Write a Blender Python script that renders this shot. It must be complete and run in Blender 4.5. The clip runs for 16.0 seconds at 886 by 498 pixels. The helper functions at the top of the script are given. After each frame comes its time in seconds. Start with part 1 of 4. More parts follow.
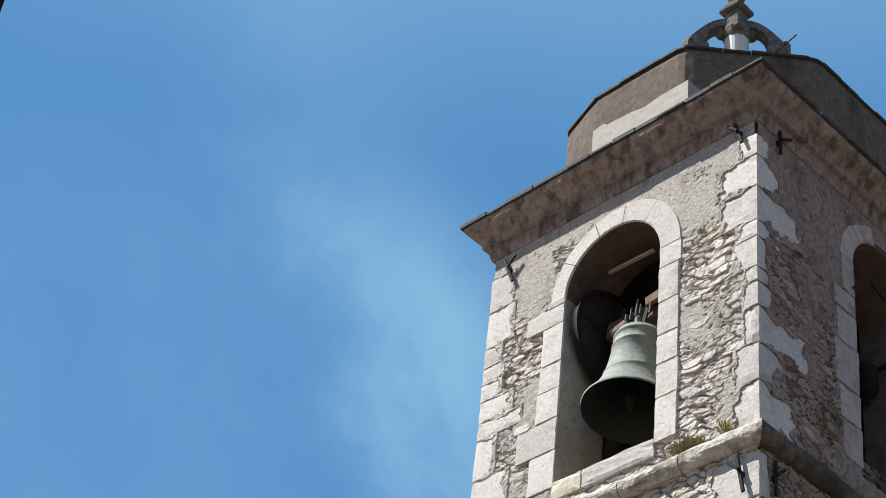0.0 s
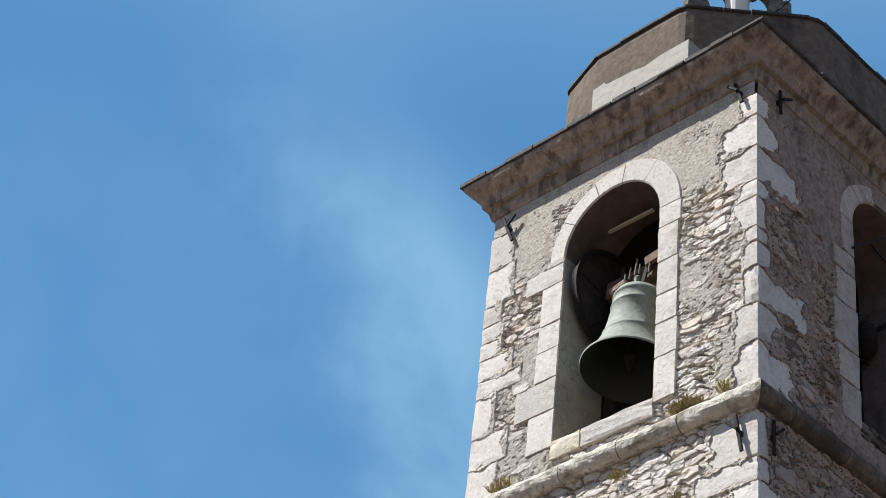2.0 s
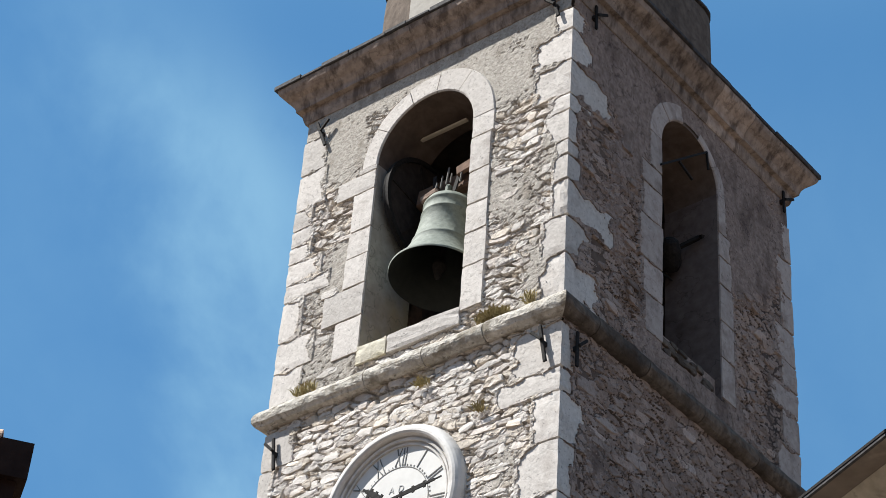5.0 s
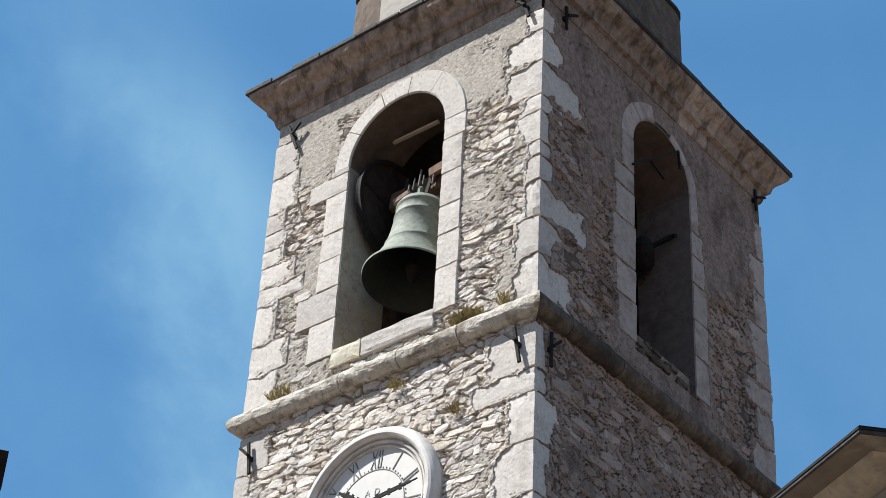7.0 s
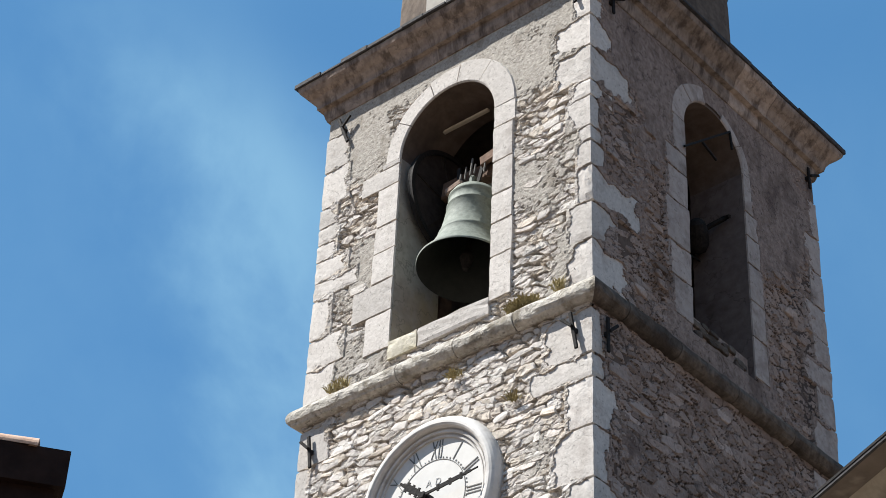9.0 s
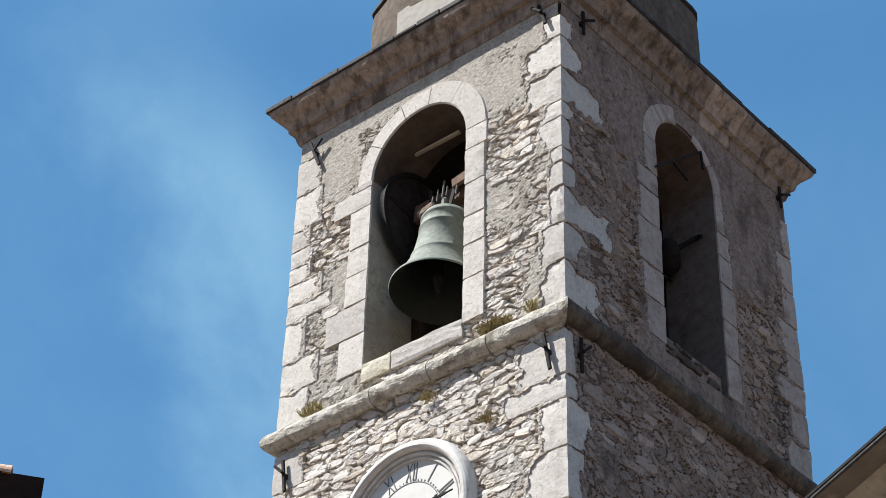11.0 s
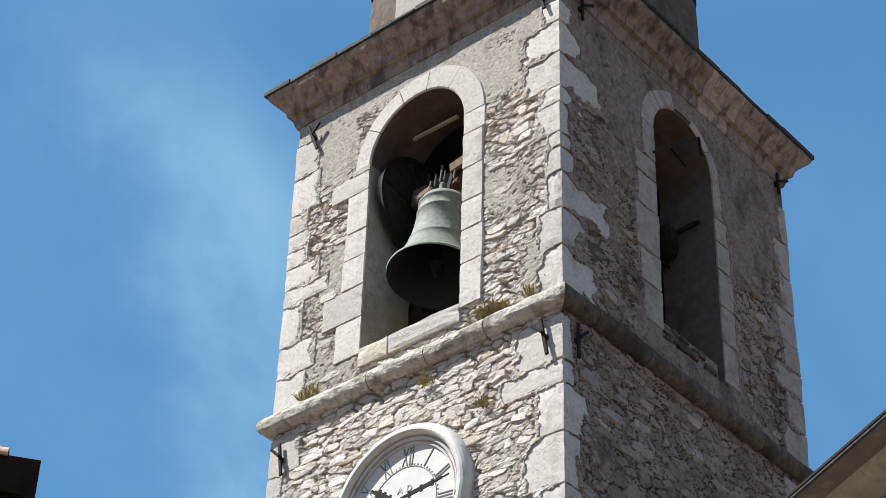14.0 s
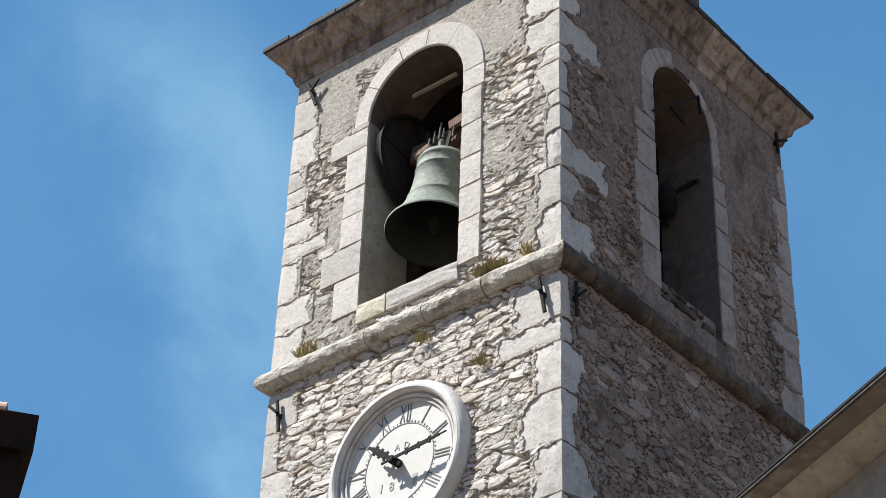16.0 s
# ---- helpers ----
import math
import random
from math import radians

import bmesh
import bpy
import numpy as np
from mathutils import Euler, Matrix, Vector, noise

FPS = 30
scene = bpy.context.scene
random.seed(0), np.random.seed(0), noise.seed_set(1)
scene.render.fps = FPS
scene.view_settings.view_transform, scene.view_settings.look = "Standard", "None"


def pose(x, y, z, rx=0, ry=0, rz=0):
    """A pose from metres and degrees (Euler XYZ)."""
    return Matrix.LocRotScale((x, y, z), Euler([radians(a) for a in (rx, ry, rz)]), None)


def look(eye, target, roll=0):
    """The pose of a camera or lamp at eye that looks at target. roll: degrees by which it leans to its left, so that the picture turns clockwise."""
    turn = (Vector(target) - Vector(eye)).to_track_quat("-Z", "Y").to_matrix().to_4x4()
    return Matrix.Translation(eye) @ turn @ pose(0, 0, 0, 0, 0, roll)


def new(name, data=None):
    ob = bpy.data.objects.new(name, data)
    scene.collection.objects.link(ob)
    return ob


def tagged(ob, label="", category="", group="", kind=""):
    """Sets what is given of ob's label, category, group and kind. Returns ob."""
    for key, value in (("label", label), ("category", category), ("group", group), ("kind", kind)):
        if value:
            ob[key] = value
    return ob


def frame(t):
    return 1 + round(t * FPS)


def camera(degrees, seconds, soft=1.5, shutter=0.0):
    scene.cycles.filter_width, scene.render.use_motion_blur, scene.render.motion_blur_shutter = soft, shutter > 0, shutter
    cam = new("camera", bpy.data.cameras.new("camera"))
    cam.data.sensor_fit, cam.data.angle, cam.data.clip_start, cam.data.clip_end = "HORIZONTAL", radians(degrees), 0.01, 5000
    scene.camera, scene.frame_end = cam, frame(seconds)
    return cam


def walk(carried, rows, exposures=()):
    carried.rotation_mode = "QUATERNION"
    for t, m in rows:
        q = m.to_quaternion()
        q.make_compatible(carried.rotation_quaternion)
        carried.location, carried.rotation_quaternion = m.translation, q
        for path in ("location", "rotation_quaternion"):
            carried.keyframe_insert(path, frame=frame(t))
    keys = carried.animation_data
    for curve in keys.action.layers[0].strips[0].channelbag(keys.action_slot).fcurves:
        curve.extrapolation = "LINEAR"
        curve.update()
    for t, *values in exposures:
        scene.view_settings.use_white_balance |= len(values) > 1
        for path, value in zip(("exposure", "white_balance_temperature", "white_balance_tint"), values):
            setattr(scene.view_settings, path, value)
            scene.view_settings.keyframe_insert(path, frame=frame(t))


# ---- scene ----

# ---------------------------------------------------------------- camera
EYE = Vector((9.813, -13.042, 1.6))
cam = camera(24.89, 16.0, soft=0.45)
# seconds, yaw to the left of +y, pitch up, roll
VIEW = [
    (0.0, 48.669, 40.323, 7.070), (0.5, 49.182, 39.810, 7.624), (1.0, 48.291, 39.358, 7.288), (1.5, 48.374, 39.545, 7.501),
    (2.0, 48.466, 39.172, 7.041), (2.5, 48.350, 38.835, 6.859), (3.0, 48.420, 38.456, 6.797), (3.5, 45.347, 37.993, 5.756),
    (4.0, 41.579, 37.248, 4.641), (4.5, 41.911, 36.568, 4.638), (5.0, 41.312, 37.035, 4.540), (5.2, 40.242, 37.307, 3.691),
    (7.3, 40.308, 37.082, 3.215), (7.5, 39.476, 37.187, 3.026), (8.0, 41.755, 37.153, 3.313), (8.5, 41.545, 36.597, 2.700),
    (9.0, 42.254, 36.750, 2.664), (9.5, 41.914, 37.475, 2.303), (10.0, 41.573, 37.563, 1.936), (10.2, 41.372, 37.506, 1.600),
    (12.3, 41.086, 37.272, 1.669), (12.5, 41.008, 36.905, 1.660), (13.0, 40.746, 37.290, 1.702), (13.5, 41.101, 37.135, 1.832),
    (14.0, 41.200, 36.975, 1.793), (14.5, 41.304, 36.978, 1.618), (15.0, 41.348, 36.663, 1.440), (15.5, 41.588, 36.665, 1.444),
    (16.0, 41.093, 35.762, 2.037),
]


def aim(yaw, pitch, roll):
    a, b = radians(yaw), radians(pitch)
    ahead = Vector((-math.sin(a) * math.cos(b), math.cos(a) * math.cos(b), math.sin(b)))
    return look(EYE, EYE + ahead, roll)


walk(cam, [(t, aim(a, b, c)) for t, a, b, c in VIEW])

# ---------------------------------------------------------------- light
CLOUD_SIDE = Vector((0.793, 0.481, 0.374)).normalized()      # square to the long axis of the high cloud
SUN = Vector((-0.46, -0.373, 0.806)).normalized()
scene.view_settings.exposure = 0.86
world = bpy.data.worlds.new("sky")
scene.world = world
world.use_nodes = True
wn, wl = world.node_tree.nodes, world.node_tree.links
sky = wn.new("ShaderNodeTexSky")
sky.sky_type, sky.sun_disc = "NISHITA", False
sky.sun_elevation = math.asin(SUN.z)
sky.sun_rotation = math.atan2(SUN.x, SUN.y)
sky.air_density, sky.dust_density, sky.ozone_density = 1.0, 0.0, 1.6
wtc = wn.new("ShaderNodeTexCoord")
wmap = wn.new("ShaderNodeMapping")
wmap.inputs["Rotation"].default_value = (0.3, 0.5, 0.9)
wmap.inputs["Scale"].default_value = (9.0, 7.0, 6.0)
wnoise = wn.new("ShaderNodeTexNoise")
for key, value in (("Scale", 1.3), ("Detail", 6), ("Roughness", 0.55), ("Distortion", 0.15)):
    wnoise.inputs[key].default_value = value
wramp = wn.new("ShaderNodeMapRange")
for key, value in (("From Min", 0.28), ("From Max", 0.68), ("To Min", 0.28), ("To Max", 1.0)):
    wramp.inputs[key].default_value = value
wmix = wn.new("ShaderNodeMix")
wmix.data_type = "RGBA"
wmix.inputs["B"].default_value = (2.85, 5.2, 7.0, 1)
wl.new(wtc.outputs["Generated"], wmap.inputs["Vector"])
wl.new(wmap.outputs["Vector"], wnoise.inputs["Vector"])
wl.new(wnoise.outputs["Fac"], wramp.inputs["Value"])
wdot = wn.new("ShaderNodeVectorMath")          # a long soft streak of high cloud beside the tower
wdot.operation = "DOT_PRODUCT"
wdot.inputs[1].default_value = CLOUD_SIDE
wdrift = wn.new("ShaderNodeMath")
wdrift.operation = "MULTIPLY_ADD"
wdrift.inputs[1].default_value, wdrift.inputs[2].default_value = 0.10, -0.052
wsum = wn.new("ShaderNodeMath")
wfar = wn.new("ShaderNodeMath")
wfar.operation = "ABSOLUTE"
wbank = wn.new("ShaderNodeMapRange")
wbank.interpolation_type = "SMOOTHSTEP"
for key, value in (("From Min", 0.0), ("From Max", 0.085), ("To Min", 1.0), ("To Max", 0.16)):
    wbank.inputs[key].default_value = value
wmul = wn.new("ShaderNodeMath")
wmul.operation = "MULTIPLY"
wl.new(wtc.outputs["Generated"], wdot.inputs[0])
wl.new(wnoise.outputs["Fac"], wdrift.inputs[0])
wl.new(wdot.outputs["Value"], wsum.inputs[0])
wl.new(wdrift.outputs[0], wsum.inputs[1])
wl.new(wsum.outputs[0], wfar.inputs[0])
wl.new(wfar.outputs[0], wbank.inputs["Value"])
wl.new(wbank.outputs["Result"], wmul.inputs[0])
whigh = wn.new("ShaderNodeSeparateXYZ")         # the streak thins out upwards
wfade = wn.new("ShaderNodeMapRange")
wfade.interpolation_type = "SMOOTHSTEP"
for key, value in (("From Min", 0.61), ("From Max", 0.69), ("To Min", 1.0), ("To Max", 0.18)):
    wfade.inputs[key].default_value = value
wthin = wn.new("ShaderNodeMath")
wthin.operation = "MULTIPLY"
wl.new(wtc.outputs["Generated"], whigh.inputs[0])
wl.new(whigh.outputs["Z"], wfade.inputs["Value"])
wl.new(wfade.outputs["Result"], wthin.inputs[0])
wl.new(wramp.outputs["Result"], wthin.inputs[1])
wl.new(wthin.outputs[0], wmul.inputs[1])
wveil = wn.new("ShaderNodeMapRange")            # a thin veil high up
wveil.interpolation_type = "SMOOTHSTEP"
for key, value in (("From Min", 0.67), ("From Max", 0.80), ("To Min", 0.0), ("To Max", 0.42)):
    wveil.inputs[key].default_value = value
wcloud = wn.new("ShaderNodeMath")
wl.new(whigh.outputs["Z"], wveil.inputs["Value"])
wl.new(wmul.outputs[0], wcloud.inputs[0])
wl.new(wveil.outputs["Result"], wcloud.inputs[1])
wl.new(wcloud.outputs[0], wmix.inputs["Factor"])
wtint = wn.new("ShaderNodeMix")
wtint.data_type, wtint.blend_type = "RGBA", "MULTIPLY"
wtint.inputs["Factor"].default_value = 1.0
wtint.inputs["B"].default_value = (0.62, 0.98, 1.14, 1)
wl.new(sky.outputs["Color"], wtint.inputs["A"])
weven = wn.new("ShaderNodeMix")                 # a clear, even summer blue
weven.data_type = "RGBA"
weven.inputs["Factor"].default_value = 0.65
weven.inputs["B"].default_value = (0.77, 2.43, 5.0, 1)
wl.new(wtint.outputs["Result"], weven.inputs["A"])
wl.new(weven.outputs["Result"], wmix.inputs["A"])
wsep = wn.new("ShaderNodeSeparateXYZ")          # unseen low haze, added to make the skylight on shaded stone less blue
whaze = wn.new("ShaderNodeMapRange")
whaze.interpolation_type = "SMOOTHSTEP"
for key, value in (("From Min", 0.06), ("From Max", 0.44), ("To Min", 1.0), ("To Max", 0.0)):
    whaze.inputs[key].default_value = value
wlow = wn.new("ShaderNodeMix")
wlow.data_type = "RGBA"
wlow.inputs["B"].default_value = (1.80, 1.78, 1.80, 1)
wl.new(wtc.outputs["Generated"], wsep.inputs[0])
wl.new(wsep.outputs["Z"], whaze.inputs["Value"])
wl.new(whaze.outputs["Result"], wlow.inputs["Factor"])
wl.new(wmix.outputs["Result"], wlow.inputs["A"])
wl.new(wlow.outputs["Result"], wn["Background"].inputs["Color"])
wn["Background"].inputs["Strength"].default_value = 0.067
sun = new("sun", bpy.data.lights.new("sun", "SUN"))
sun.data.energy, sun.data.angle, sun.data.color = 5.0, radians(0.5), (1.0, 0.978, 0.925)
sun.matrix_world = look(SUN * 60, (0, 0, 0))


# ---------------------------------------------------------------- materials
def material(name, low, high, rough=0.85, grain=14.0, bump=0.35, metal=0.0, stain=None, stain_at=0.56, vary=0.12, blotch=1.3, pits=0.0, cracks=0.0, streak=1.0):
    """Two colours mixed at two scales, a third colour in stains, fine relief, and a small difference from piece to piece."""
    m = bpy.data.materials.new(name)
    m.use_nodes = True
    n, l = m.node_tree.nodes, m.node_tree.links
    b = n["Principled BSDF"]
    b.inputs["Roughness"].default_value, b.inputs["Metallic"].default_value = rough, metal
    b.inputs["Specular IOR Level"].default_value = 0.15 if rough > 0.75 else 0.4
    tc = n.new("ShaderNodeNewGeometry")
    info = n.new("ShaderNodeObjectInfo")
    shift = n.new("ShaderNodeVectorMath")
    shift.operation = "ADD"
    l.new(tc.outputs["Position"], shift.inputs[0])
    l.new(info.outputs["Random"], shift.inputs[1])

    def noise_at(scale, detail, src=shift.outputs["Vector"], rough_=0.6):
        t = n.new("ShaderNodeTexNoise")
        t.inputs["Scale"].default_value, t.inputs["Detail"].default_value = scale, detail
        t.inputs["Roughness"].default_value = rough_
        l.new(src, t.inputs["Vector"])
        return t.outputs["Fac"]

    def ranged(src, a, z, c=0.0, d=1.0):
        t = n.new("ShaderNodeMapRange")
        for k, v in zip(("From Min", "From Max", "To Min", "To Max"), (a, z, c, d)):
            t.inputs[k].default_value = v
        l.new(src, t.inputs["Value"])
        return t.outputs["Result"]

    def mixed(fac, a, z, blend="MIX"):
        t = n.new("ShaderNodeMix")
        t.data_type, t.blend_type = "RGBA", blend
        for k, v in (("Factor", fac), ("A", a), ("B", z)):
            if isinstance(v, tuple):
                t.inputs[k].default_value = (*v, 1)
            elif isinstance(v, float):
                t.inputs[k].default_value = v
            else:
                l.new(v, t.inputs[k])
        return t.outputs["Result"]

    run = n.new("ShaderNodeVectorMath")
    run.operation = "MULTIPLY"
    run.inputs[1].default_value = (1, 1, streak)
    l.new(shift.outputs["Vector"], run.inputs[0])
    fine, broad = noise_at(grain, 6), noise_at(blotch, 4, run.outputs["Vector"])
    col = mixed(ranged(fine, 0.3, 0.7), low, high)
    if stain:
        col = mixed(ranged(broad, stain_at, stain_at + 0.16, 0.0, 0.75), col, stain)
    if pits:
        col = mixed(ranged(noise_at(grain * 1.3, 4), 0.60, 0.68, 0.0, pits), col, tuple(0.35 * v for v in low))
    height = fine
    if cracks:
        off = n.new("ShaderNodeMath")
        off.operation = "SUBTRACT"
        l.new(noise_at(2.2, 4, rough_=0.5), off.inputs[0])
        off.inputs[1].default_value = 0.5
        flat = n.new("ShaderNodeMath")
        flat.operation = "ABSOLUTE"
        l.new(off.outputs[0], flat.inputs[0])
        line = ranged(flat.outputs[0], 0.002, 0.009, cracks, 0.0)
        col = mixed(line, col, tuple(0.3 * v for v in low))
        add = n.new("ShaderNodeMath")
        add.operation = "SUBTRACT"
        l.new(fine, add.inputs[0])
        l.new(line, add.inputs[1])
        wide_ = n.new("ShaderNodeMath")
        wide_.operation = "ADD"
        l.new(add.outputs[0], wide_.inputs[0])
        l.new(noise_at(grain * 0.35, 4), wide_.inputs[1])
        height = wide_.outputs[0]
    tone = n.new("ShaderNodeHueSaturation")
    l.new(ranged(info.outputs["Random"], 0, 1, 1 - vary, 1 + vary), tone.inputs["Value"])
    l.new(col, tone.inputs["Color"])
    l.new(tone.outputs["Color"], b.inputs["Base Color"])
    bm_ = n.new("ShaderNodeBump")
    bm_.inputs["Strength"].default_value, bm_.inputs["Distance"].default_value = bump, 0.03
    l.new(height, bm_.inputs["Height"])
    l.new(bm_.outputs["Normal"], b.inputs["Normal"])
    return m


LIMESTONE = material("limestone", (0.485, 0.447, 0.414), (0.616, 0.576, 0.540), 0.9, 22, 0.22, stain=(0.376, 0.334, 0.303), stain_at=0.56, pits=0.6, cracks=0.2, blotch=3.6)
LICHEN = material("lichened stone", (0.46, 0.42, 0.33), (0.62, 0.575, 0.48), 0.95, 13, 0.6, stain=(0.40, 0.35, 0.22), stain_at=0.5, blotch=3.0, pits=0.4)
RUBBLES = [
    material("pale rubble stone", (0.57, 0.527, 0.485), (0.71, 0.664, 0.618), 0.95, 20, 0.5, stain=(0.46, 0.41, 0.362), stain_at=0.57, vary=0.15, pits=0.4, cracks=0.5),
    material("grey rubble stone", (0.48, 0.43, 0.39), (0.67, 0.61, 0.56), 0.95, 22, 0.55, stain=(0.35, 0.305, 0.27), stain_at=0.56, vary=0.18, pits=0.4, cracks=0.5),
    material("tan rubble stone", (0.54, 0.47, 0.395), (0.72, 0.64, 0.555), 0.95, 20, 0.55, stain=(0.37, 0.315, 0.25), stain_at=0.56, vary=0.18, pits=0.4, cracks=0.5),
]
# Rubble for the unlit side face, with that face's shade in its colours.
SHADE_RUBBLES = [
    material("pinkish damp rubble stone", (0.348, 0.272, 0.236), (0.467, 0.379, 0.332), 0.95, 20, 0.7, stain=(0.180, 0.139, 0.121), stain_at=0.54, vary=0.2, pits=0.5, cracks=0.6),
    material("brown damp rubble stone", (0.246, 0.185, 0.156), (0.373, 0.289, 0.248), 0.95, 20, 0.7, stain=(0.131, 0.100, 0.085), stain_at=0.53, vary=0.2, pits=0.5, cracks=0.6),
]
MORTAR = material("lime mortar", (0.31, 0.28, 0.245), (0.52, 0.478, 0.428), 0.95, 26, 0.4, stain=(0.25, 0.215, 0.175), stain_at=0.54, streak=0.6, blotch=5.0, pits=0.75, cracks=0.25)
# Mortar of the side face: real stains, plus shade mixed into the colour.
SHADE_MORTAR = material("damp stained mortar", (0.202, 0.151, 0.129), (0.386, 0.306, 0.266), 0.95, 17, 0.55, stain=(0.126, 0.090, 0.076), stain_at=0.51, streak=0.6, blotch=2.6, pits=0.75, cracks=0.5)
# Side wall joints only: crevice shade drawn as a darker colour.
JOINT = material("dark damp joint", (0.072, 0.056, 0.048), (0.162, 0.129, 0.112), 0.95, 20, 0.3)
# The front's limestone again, darkened to carry the shade of the side face.
SHADE_BLOCK = material("damp dressed limestone", (0.348, 0.294, 0.268), (0.469, 0.411, 0.379), 0.9, 11, 0.3, stain=(0.226, 0.181, 0.158), stain_at=0.54, pits=0.5, cracks=0.25, blotch=3.2)
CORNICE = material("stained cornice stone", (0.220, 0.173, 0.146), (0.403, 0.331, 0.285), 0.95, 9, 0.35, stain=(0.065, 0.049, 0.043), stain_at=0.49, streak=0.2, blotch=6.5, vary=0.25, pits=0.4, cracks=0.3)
# Darker than the front moulding stone; also used for the infill stones.
DARKSTONE = material("damp blackened stone", (0.086, 0.071, 0.059), (0.180, 0.148, 0.124), 0.95, 14, 0.7, stain=(0.043, 0.034, 0.029), stain_at=0.46, blotch=1.6, pits=0.4)
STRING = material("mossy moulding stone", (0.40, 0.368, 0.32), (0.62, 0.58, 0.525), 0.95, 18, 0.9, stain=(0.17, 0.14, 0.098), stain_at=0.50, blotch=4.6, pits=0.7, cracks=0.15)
DOME = material("weathered dome render", (0.097, 0.074, 0.059), (0.170, 0.135, 0.110), 0.95, 9, 0.4, stain=(0.055, 0.043, 0.036), stain_at=0.53, blotch=2.4, streak=0.4, pits=0.4)
SLATE = material("dark slate edge", (0.04, 0.04, 0.045), (0.09, 0.085, 0.085), 0.8, 20, 0.4)
PLASTER = material("white dial plaster", (0.60, 0.585, 0.56), (0.67, 0.655, 0.63), 0.7, 9, 0.06, stain=(0.53, 0.52, 0.495), stain_at=0.57, vary=0.02)
MARBLE = material("grey white clock frame marble", (0.50, 0.475, 0.45), (0.63, 0.605, 0.58), 0.6, 7, 0.15, stain=(0.36, 0.335, 0.31), stain_at=0.58, vary=0.05, blotch=3.0, pits=0.25)
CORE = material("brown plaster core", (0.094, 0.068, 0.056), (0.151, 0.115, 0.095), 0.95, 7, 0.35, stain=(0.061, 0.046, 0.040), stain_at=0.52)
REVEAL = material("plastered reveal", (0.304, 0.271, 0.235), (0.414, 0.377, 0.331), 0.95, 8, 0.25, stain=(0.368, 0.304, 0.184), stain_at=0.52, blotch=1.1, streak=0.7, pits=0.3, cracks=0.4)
# Reveal plaster for the side opening; the opening's shade is part of the colour.
REVEAL_SHADED = material("dark plastered reveal", (0.126, 0.100, 0.093), (0.193, 0.159, 0.149), 0.95, 8, 0.25, stain=(0.084, 0.065, 0.061), stain_at=0.53, blotch=1.4, cracks=0.35)
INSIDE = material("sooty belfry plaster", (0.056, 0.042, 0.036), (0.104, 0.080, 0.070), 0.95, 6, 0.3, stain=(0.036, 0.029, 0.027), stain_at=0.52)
BRONZE = material("green bronze", (0.125, 0.145, 0.122), (0.235, 0.26, 0.225), 0.75, 14, 0.2, stain=(0.085, 0.10, 0.08), stain_at=0.54, blotch=2.8, streak=0.4)
# Bell hollow and small inner bell: shade is put into the bronze's colour.
BRONZE_SHADED = material("dark bronze inside", (0.014, 0.016, 0.014), (0.026, 0.029, 0.025), 0.7, 10, 0.1, metal=0.2)
IRON = material("black iron", (0.010, 0.010, 0.011), (0.028, 0.024, 0.022), 0.8, 30, 0.3)
PAINT = material("black numeral paint", (0.08, 0.08, 0.08), (0.14, 0.137, 0.132), 0.6, 30, 0.05)
FADED = material("faded grey lettering", (0.36, 0.355, 0.345), (0.43, 0.425, 0.415), 0.7, 30, 0.05)
TIMBER = material("old timber", (0.10, 0.062, 0.045), (0.19, 0.12, 0.085), 0.85, 9, 0.5, stain=(0.06, 0.04, 0.032))
PALEWOOD = material("pale board", (0.5, 0.42, 0.34), (0.62, 0.54, 0.45), 0.8, 12, 0.3)
RUSTWOOD = material("worn reddish timber", (0.20, 0.135, 0.105), (0.36, 0.27, 0.22), 0.85, 14, 0.5, stain=(0.12, 0.08, 0.065))
STEEL = material("dull grey steel", (0.10, 0.095, 0.09), (0.18, 0.17, 0.16), 0.8, 20, 0.2)
DARKWOOD = material("sooty timber", (0.022, 0.017, 0.016), (0.05, 0.04, 0.036), 0.85, 9, 0.4)
GREYWOOD = material("grey post wood", (0.3, 0.28, 0.26), (0.45, 0.43, 0.4), 0.8, 12, 0.3)
DARKWALL = material("dark brown stained boarding", (0.018, 0.0095, 0.008), (0.04, 0.023, 0.018), 0.8, 6, 0.4)
TERRACOTTA = material("terracotta", (0.60, 0.37, 0.26), (0.76, 0.55, 0.43), 0.85, 10, 0.3, stain=(0.46, 0.34, 0.26))
SOFFIT = material("peeling eave boarding", (0.171, 0.140, 0.114), (0.243, 0.200, 0.164), 0.9, 5, 0.3, stain=(0.468, 0.423, 0.342), stain_at=0.55, blotch=1.9)
OCHRE = material("ochre grey wall render", (0.42, 0.37, 0.30), (0.62, 0.56, 0.46), 0.95, 8, 0.5, stain=(0.26, 0.23, 0.20), stain_at=0.53, blotch=2.4, pits=0.3)
WHITESTONE = material("pale render", (0.34, 0.315, 0.28), (0.43, 0.40, 0.36), 0.8, 10, 0.3)
LEAD = material("grey finial stone", (0.06, 0.056, 0.052), (0.22, 0.208, 0.19), 0.9, 15, 0.7, stain=(0.10, 0.095, 0.085), stain_at=0.5, blotch=4.0)
WEED = material("dry weeds", (0.24, 0.19, 0.085), (0.42, 0.35, 0.18), 0.9, 30, 0.2)
PAVING = material("worn cobble ground", (0.12, 0.09, 0.068), (0.175, 0.135, 0.104), 0.95, 6, 0.3, stain=(0.085, 0.066, 0.052))


